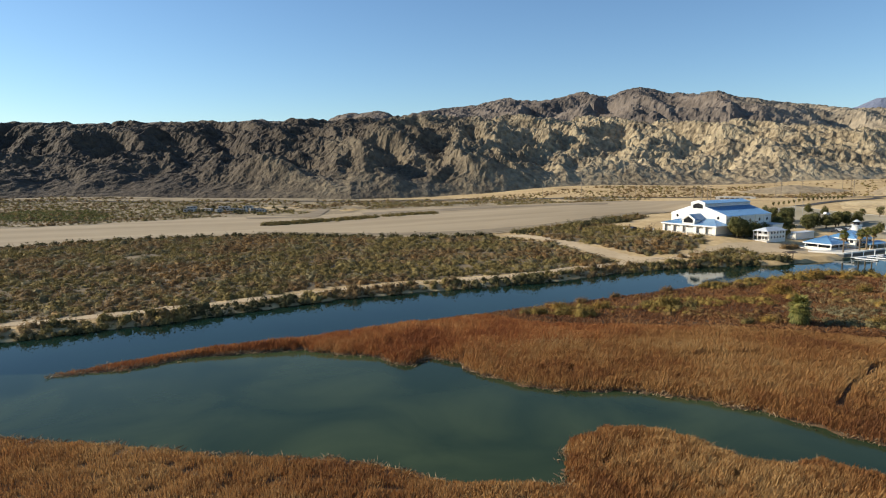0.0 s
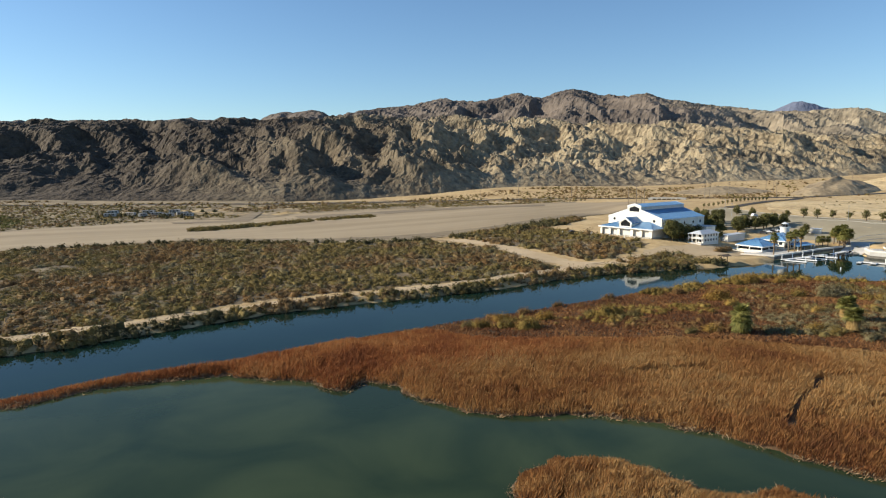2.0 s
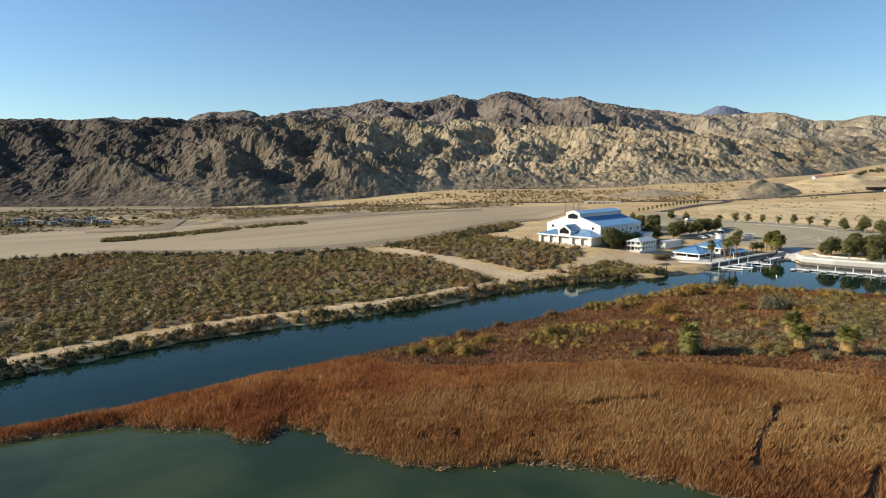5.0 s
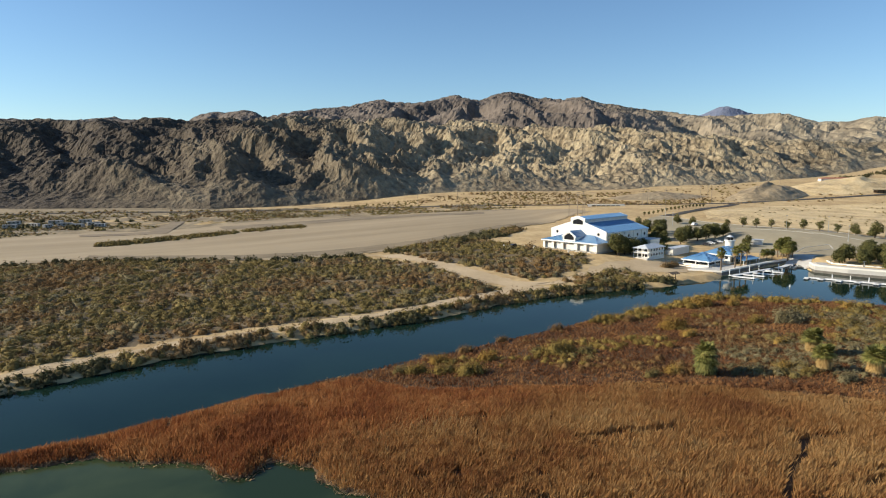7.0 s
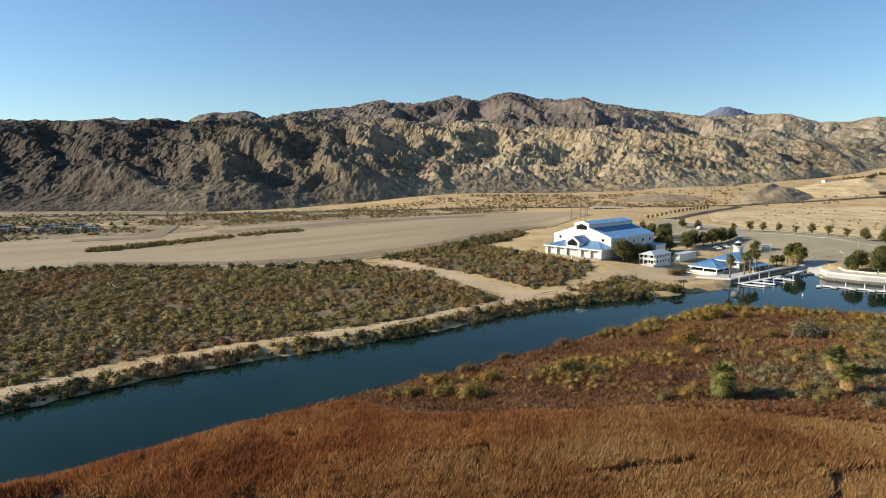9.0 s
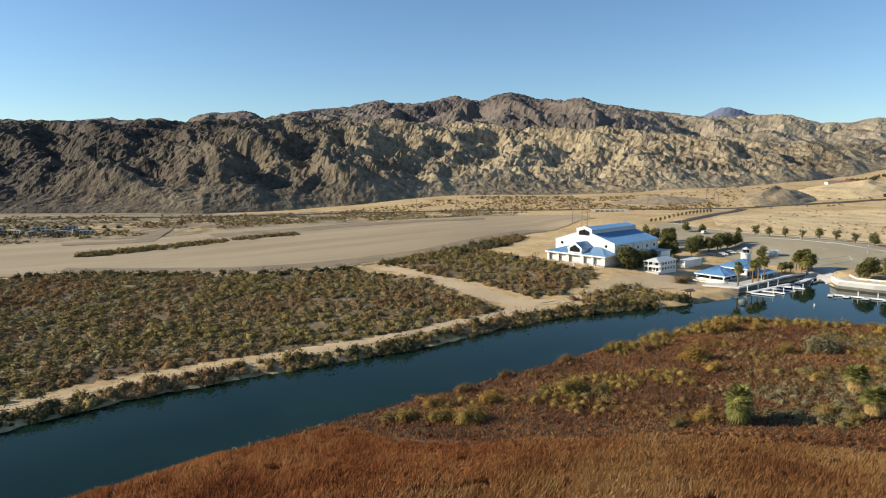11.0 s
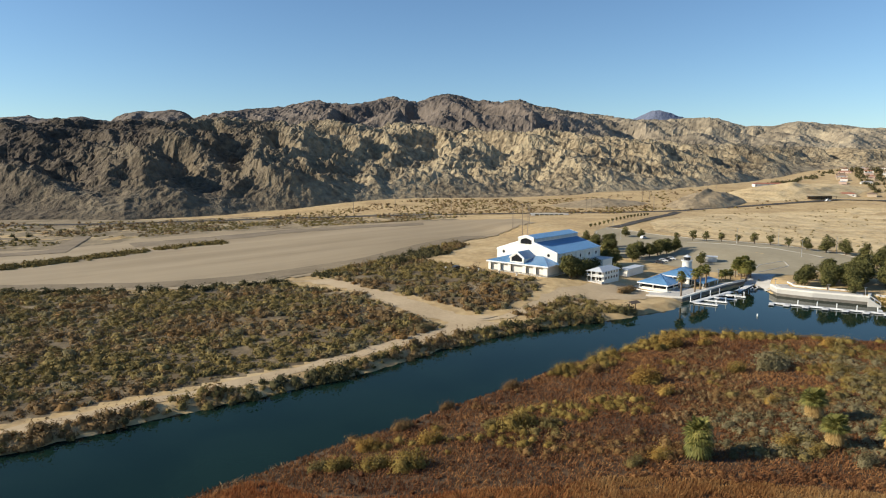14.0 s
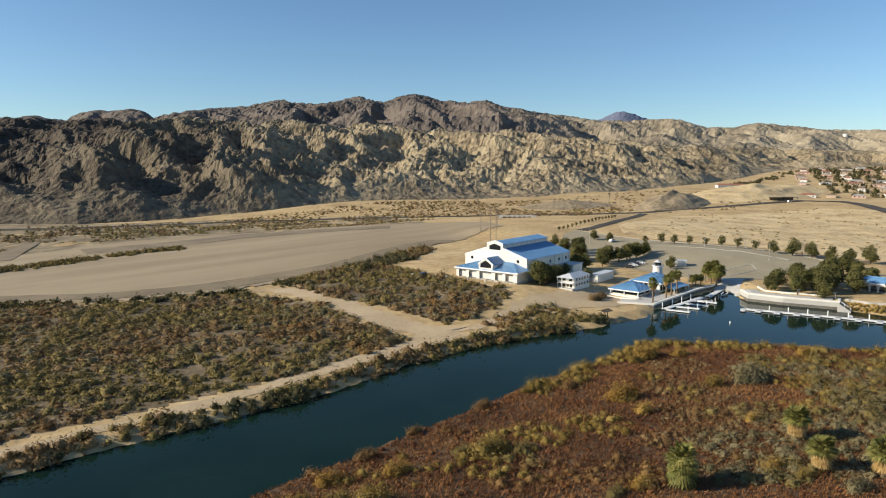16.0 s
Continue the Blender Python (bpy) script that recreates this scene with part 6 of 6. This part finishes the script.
def fan_palm(name, trunk, r, leaf, fronds, skirt, seed, low=-0.5, column=0.0):
    rnd = random.Random(seed)
    ob = thing(name, pose(0, 0, -500), "", "palm tree")
    bm = bmesh.new()
    for k in range(5):
        limb(bm, (0, 0, -0.4 + (trunk + 0.4) * k / 5), (0, 0, -0.4 + (trunk + 0.4) * (k + 1) / 5), r * (1.15 - 0.08 * k), r * (1.02 - 0.08 * k), 9)
    part("trunk", bm, M_TRUNK, ob)
    bm = bmesh.new()
    stalks = bmesh.new()
    for k in range(fronds):
        a = k * 2.399
        e = math.asin(low + (0.98 - low) * (k + 0.5) / fronds)
        d = Vector((math.cos(a) * math.cos(e), math.sin(a) * math.cos(e), math.sin(e)))
        foot = Vector((0, 0, trunk - 0.15 * (1 - math.sin(e)) * leaf - column * max(0.0, 0.55 - math.sin(e))))
        tip = foot + d * leaf * rnd.uniform(0.42, 0.8)
        limb(stalks, foot, tip, 0.035, 0.02, 4)
        fan(bm, tip, d + Vector((0, 0, -0.15)), leaf * rnd.uniform(0.75, 0.95), rnd.uniform(0.05, 0.5))
    part("crown", bm, M_PALM, ob)
    part("stalks", stalks, M_PALM, ob)
    if skirt:
        bm = bmesh.new()
        for k in range(skirt):
            a = k * 2.399
            z = trunk - 0.2 * leaf - rnd.uniform(0, 1) * leaf * 1.05
            d = Vector((math.cos(a), math.sin(a), -0.55))
            fan(bm, Vector((math.cos(a) * r, math.sin(a) * r, z)), d, leaf * 0.85, 0.3)
        part("skirt", bm, M_SKIRT, ob, "hanging skirt of dead straw-coloured fronds")
    return ob


_fat = fan_palm("fan_palm", 4.9, 0.45, 2.1, 100, 24, 3, low=-0.8, column=1.5)
_skirted = fan_palm("fan_palm", 4.5, 0.4, 2.0, 70, 90, 4, low=-0.05, column=0.3)
_clump = fan_palm("fan_palm", 6.2, 0.28, 1.9, 56, 34, 6, low=-0.55, column=0.6)
_tall = fan_palm("fan_palm", 6.4, 0.24, 1.25, 38, 14, 5, low=-0.5)


def set_palm(ob, x, y, s, label, group, lift=0.0):
    new_one = copy_thing(ob, pose(x, y, gz(x, y) + lift, 0, 0, (x * 53) % 360) @ Matrix.Scale(s, 4))
    new_one["label"], new_one["group"] = label, group


set_palm(_fat, 86.2, 157.3, 1.0, "bushy green fan palm with fronds down to the ground", "palms in the marsh")
set_palm(_skirted, 119.5, 165.8, 1.0, "fan palm with green crown and pale dead skirt", "palms in the marsh")
set_palm(_skirted, 112.5, 154.0, 0.95, "fan palm with green crown and straw skirt among brush", "palms in the marsh")
set_palm(_skirted, 120.5, 148.8, 1.05, "fan palm with a broad golden skirt", "palms in the marsh")
for _x, _y in ((170.6, 280.6), (181.5, 287.0), (187.0, 291.0), (191.5, 293.4)):
    set_palm(_tall, _x, _y, 1.32, "slender fan palm standing on the quay", "palms on the quay", 0.3)
for _k in range(10):
    _a, _d = _k * 2.4, 0.9 + 0.33 * _k
    set_palm(_clump, 222 + _d * math.cos(_a), 307 + _d * math.sin(_a), 0.85 + 0.09 * (_k % 4), "fan palm in a tight clump by the parking lot", "palm clump")
for _x, _y in ((206.5, 302.6), (209.5, 304), (212.5, 304.4)):
    set_palm(_clump, _x, _y, 0.62, "short fan palm beside the palm clump", "palm clump")
for _t0 in (_fat, _skirted, _tall, _clump):
    for _o in (*_t0.children, _t0):
        bpy.data.objects.remove(_o)

# ---- the distance: hillocks, town, vehicles ----
def hillock(name, x, y, rx, ry, h, label, seed, mat, turn=0.0):
    xs, ys = np.linspace(-1, 1, 46), np.linspace(-1, 1, 46)
    gx, gy, f = sheet(xs, ys)
    r = np.hypot(gx, gy)
    n = np.array([noise.ridged_multi_fractal((a * 2.2 + seed, b * 2.2, seed), 1.0, 2.1, 4, 1.0, 1.7) for a, b in zip(gx, gy)]) / 2.6
    ca, sa = math.cos(turn), math.sin(turn)
    px, py = x + gx * rx * ca - gy * ry * sa, y + gx * rx * sa + gy * ry * ca
    z = ground_z(px, py) - 1.5 + (h + 1.5) * np.clip(1 - r, 0, 1) ** 0.8 * (0.82 + 0.25 * n if h > 100 else 0.62 + 0.42 * n)
    tagged(raw(name, np.stack([px, py, z], -1), f, mat, True), label, "hill")


M_HEAP = material("brown_hill_earth", [(0.36, (0.19, 0.145, 0.088)), (0.5, (0.30, 0.23, 0.14)), (0.64, (0.42, 0.33, 0.205))], 0.03, fine=0.45, bump=2.0, bump_scale=0.12)
hillock("sand_hill", 494, 688, 78, 36, 21, "bare brown eroded hillock beyond the highway", 2.0, M_HEAP, 0.55)
hillock("sand_hill", 668, 752, 165, 66, 19, "broad tan desert mound above the highway", 5.0, M_PALESAND, 0.35)
hillock("sand_hill", 380, 720, 70, 40, 9, "small brown spoil heap by the highway", 3.0, M_HEAP, 0.2)
hillock("sand_hill", -75, 560, 22, 9, 2.5, "pale heap of graded sand", 4.0, M_SAND, 0.3)
hillock("far_peak", 1830, 2820, 620, 480, 310, "distant peak on the horizon, haze painted in as blue-gray", 6.0, M_PEAK, 0.3)



def water_tank():
    """A round white tank on the shoulder of the far hills."""
    v = np.empty(len(FAR_RANGE.data.vertices) * 3, np.float32)
    FAR_RANGE.data.vertices.foreach_get("co", v)
    v = v.reshape(-1, 3)
    dx, dy = v[:, 0] - 15.0, v[:, 1] - 69.6
    far = np.hypot(dx, dy)
    ok = (np.abs(np.degrees(np.arctan2(dx, dy)) - 49.6) < 0.12) & ((v[:, 2] - 52.6) / far > math.tan(radians(2.25)))
    x, y, z = (float(c) for c in v[ok][np.argmin(far[ok])])
    ob = thing("water_tank", pose(x, y, z), "round white water tank on a desert hilltop", "tank")
    part("shell", cylinder(9, 9, -6, 7.5, 28), M_WHITE, ob)
    part("roof", cylinder(9.2, 0.6, 7.5, 9.2, 28), M_TRIM, ob)


water_tank()
M_STUCCO = [material(f"house_paint_{n}", [(0.3, tuple(v * 0.85 for v in c)), (0.7, c)], 0.3) for n, c in
            (("white", (0.72, 0.69, 0.64)), ("tan", (0.50, 0.40, 0.29)), ("pink", (0.58, 0.42, 0.34)))]
M_TILE = [material(f"house_roof_{n}", [(0.3, tuple(v * 0.8 for v in c)), (0.7, c)], 0.5) for n, c in
          (("red", (0.38, 0.16, 0.10)), ("gray", (0.42, 0.40, 0.38)), ("brown", (0.24, 0.17, 0.12)))]


def far_house(k, x, y, w, d, turn):
    ob = thing("house", pose(x, y, float(sheet_z(x, y)) + 0.3, 0, 0, turn), "", "house", "houses of the town")
    part("wall", box(-w / 2, -d / 2, -2, w / 2, d / 2, 3.2), M_STUCCO[k % 3], ob)
    e, t = 3.2, 5.0
    A, B, C, E = (-w / 2 - 0.6, -d / 2 - 0.6, e), (w / 2 + 0.6, -d / 2 - 0.6, e), (w / 2 + 0.6, d / 2 + 0.6, e), (-w / 2 - 0.6, d / 2 + 0.6, e)
    R0, R1 = (-w / 2 + d / 2, 0, t), (w / 2 - d / 2, 0, t)
    bm = bmesh.new()
    v = [bm.verts.new(p) for p in (A, B, C, E, R0, R1)]
    for f in ((0, 1, 5, 4), (1, 2, 5), (2, 3, 4, 5), (3, 0, 4), (3, 2, 1, 0)):
        bm.faces.new([v[i] for i in f])
    part("roof", bm, M_TILE[(k * 5 + k // 3) % 3], ob)
    for n in range(3):
        part("window", box(-w / 2 + 1.5 + n * (w - 4) / 2.2, -d / 2 - 0.05, 0.9, -w / 2 + 3.0 + n * (w - 4) / 2.2, -d / 2, 2.2), M_DARK, ob)
    ob["label"] = f"single-storey {('white', 'tan', 'pinkish')[k % 3]} town house with {('red tile', 'gray', 'brown')[(k * 5 + k // 3) % 3]} roof"


_rnd = random.Random(8)
_k = 0
for _i in range(12):
    for _j in range(8):
        _r, _a = 960 + _i * 52 + _rnd.uniform(-9, 9), radians(46.9) + (_j * 33 + _rnd.uniform(-6, 6)) / (960 + _i * 52)
        if _rnd.random() < 0.84:
            far_house(_k, 13 + _r * math.sin(_a), 65 + _r * math.cos(_a), _rnd.uniform(14, 21), _rnd.uniform(9, 12), -46 + _rnd.choice((0, 0, 90)) + _rnd.uniform(-6, 6))
            _k += 1
far_house(0, 735, 868, 44, 9, -14)


def roadside_shelter():
    ob = thing("roadside_shelter", pose(634, 672, gz(634, 672), 0, 0, -4), "low dark flat-roofed shelter beside the highway", "shelter")
    part("roof", box(-17, -4, 3.2, 17, 4, 3.7), M_DARK, ob)
    part("rear_wall", box(-16, 3.2, -1, 16, 3.6, 3.2), M_TILE[2], ob)
    for k in range(6):
        part("post", box(-16 + k * 6.3, -3.7, -1, -15.7 + k * 6.3, -3.4, 3.2), M_DARK, ob)


roadside_shelter()


TOWN = [(745, 690), (860, 830), (1150, 1120), (1400, 950), (900, 620)]
_tp = scatter(TOWN, 17)
tufts("town_trees", _tp, rng.uniform(2.5, 5.0, len(_tp)), rng.uniform(4, 8, len(_tp)), 60, 0.26, M_DARKLEAF, "dark green trees among the houses of the town", "trees", z=sheet_z(_tp[:, 0], _tp[:, 1]))
_hp = np.column_stack([np.linspace(740, 1060, 60), np.linspace(872, 1060, 60)]) + rng.normal(0, 8, (60, 2))
tufts("roadside_trees", _hp, rng.uniform(2.5, 5, 60), rng.uniform(3, 6, 60), 50, 0.26, M_DARKLEAF, "dark green roadside trees on the slope", "trees", z=sheet_z(_hp[:, 0], _hp[:, 1]))


def car(x, y, turn, paint, label, h=1.5, L=4.7, lift=0.2):
    ob = thing("car", pose(x, y, gz(x, y) + lift, 0, 0, turn), label, "car", "parked vehicles")
    bm = prism([(-L / 2, 0.35), (L / 2, 0.35), (L / 2, 0.85), (L * 0.3, 0.98), (L * 0.16, h), (-L * 0.3, h), (-L * 0.44, 0.95), (-L / 2, 0.9)], -0.9, 0.9)
    body = part("body", bm, paint, ob)
    part("side_windows", box(-L * 0.3, -0.92, 1.0, L * 0.16, 0.92, h - 0.12), M_DARK, body, "dark side windows")
    for sx in (-L * 0.31, L * 0.31):
        for sy in (-0.92, 0.72):
            w = bmesh.new()
            bmesh.ops.create_cone(w, cap_ends=True, segments=14, radius1=0.34, radius2=0.34, depth=0.2,
                                  matrix=Matrix.Translation((sx, sy + 0.1, 0.34)) @ Matrix.Rotation(math.pi / 2, 4, "X"))
            part("wheel", w, M_DARK, ob)


M_CARWHITE = material("white_car_paint", [(0.3, (0.70, 0.70, 0.70)), (0.7, (0.80, 0.80, 0.80))], 0.5, rough=0.25, spec=0.5)
M_CARDARK = material("dark_car_paint", [(0.3, (0.03, 0.035, 0.045)), (0.7, (0.06, 0.065, 0.08))], 0.5, rough=0.25, spec=0.5)
car(246, 425, 30, M_CARWHITE, "white pickup-sized car parked on the asphalt lot", 1.8, 5.6)
car(211, 352, -40, M_CARWHITE, "white car parked beneath the trees")
car(215, 354.5, -40, M_CARDARK, "dark car parked beneath the trees")
car(219, 357, -40, M_CARWHITE, "white car parked near the trees")
car(207, 349, -40, M_CARDARK, "dark car parked near the shed")
car(100, 346, 30, M_CARDARK, "dark car parked beside the hall")
car(611, 641, 5, M_CARWHITE, "white van standing beside the highway shelter", 2.4, 6.5, 0.5)


M_TRAILER = material("faded_trailer_panel", [(0.3, (0.26, 0.245, 0.22)), (0.7, (0.40, 0.38, 0.345))], 0.4, rough=0.5)


def trailer(x, y, turn, L, paint, label):
    ob = thing("camp_trailer", pose(x, y, gz(x, y), 0, 0, turn), label, "trailer", "trailers in the camp")
    body = part("body", box(-L / 2, -1.25, 0.5, L / 2, 1.25, 3.0, bevel=0.15), paint, ob)
    for k in range(3):
        part("window", box(-L / 2 + 0.9 + k * L / 3.4, -1.29, 1.6, -L / 2 + 2.0 + k * L / 3.4, -1.24, 2.4), M_DARK, body, "dark window")
    part("door", box(L / 2 - 1.3, -1.29, 0.55, L / 2 - 0.6, -1.24, 2.5), M_SHADE, body)
    part("skirting", box(-L / 2 + 0.2, -1.1, -0.2, L / 2 - 0.2, 1.1, 0.5), M_DARK, ob)


for _x, _y, _a, _l in ((-206, 540, 12, 9), (-195, 552, -20, 8), (-184, 546, 70, 8), (-176, 556, 10, 10), (-165, 549, -8, 8), (-158, 560, 30, 9), (-150, 548, 5, 8),
                       (-214, 566, 40, 9), (-188, 572, 0, 10), (-170, 580, 15, 9)):
    trailer(_x, _y, _a, _l, M_TRAILER, "faded gray boxy camp trailer parked among desert scrub")

_cp = np.column_stack([rng.uniform(-222, -138, 60), rng.uniform(528, 592, 60)])
tufts("camp_trees", _cp, rng.uniform(1.6, 3.2, 60), rng.uniform(2.0, 4.2, 60), 40, 0.2, M_DARKLEAF, "dark olive trees between the camp trailers", "trees")

# kerbs of the parking lot
def kerb(pts, label):
    bm = bmesh.new()
    fine = []
    for (ax, ay), (bx, by) in zip(pts, pts[1:]):
        n = max(1, int(math.hypot(bx - ax, by - ay) / 3))
        fine += [(ax + (bx - ax) * k / n, ay + (by - ay) * k / n) for k in range(n)]
    fine.append(pts[-1])
    rows = []
    for k, (x, y) in enumerate(fine):
        q, p = fine[min(k + 1, len(fine) - 1)], fine[max(k - 1, 0)]
        d = Vector((q[0] - p[0], q[1] - p[1])).normalized()
        s = Vector((-d.y, d.x)) * 0.13
        z = gz(x, y)
        rows.append([bm.verts.new((x + s.x, y + s.y, z - 0.2)), bm.verts.new((x + s.x, y + s.y, z + 0.26)), bm.verts.new((x - s.x, y - s.y, z + 0.26)), bm.verts.new((x - s.x, y - s.y, z - 0.2))])
    for a, b in zip(rows, rows[1:]):
        for k in range(3):
            bm.faces.new((a[k], a[k + 1], b[k + 1], b[k]))
    bmesh.ops.recalc_face_normals(bm, faces=bm.faces)
    tagged(link("kerb", bm, M_CONC), label, "kerb", kind="structure")


kerb([(248, 474), (264, 440), (283, 407), (300, 383), (315, 352), (318, 322)], "pale concrete kerb along the parking lot")
kerb([(258, 398), (266, 392), (278, 372), (282, 362)], "pale concrete kerb of a parking island")
kerb([(284, 366), (296, 344), (297, 338), (292, 336)], "pale concrete kerb of a parking island")
kerb([(236, 318), (250, 330), (268, 334), (262, 324), (248, 318), (236, 314)], "pale concrete kerb of a curved parking island")
kerb([(205, 400), (215, 430), (232, 458)], "pale concrete kerb along the access road")
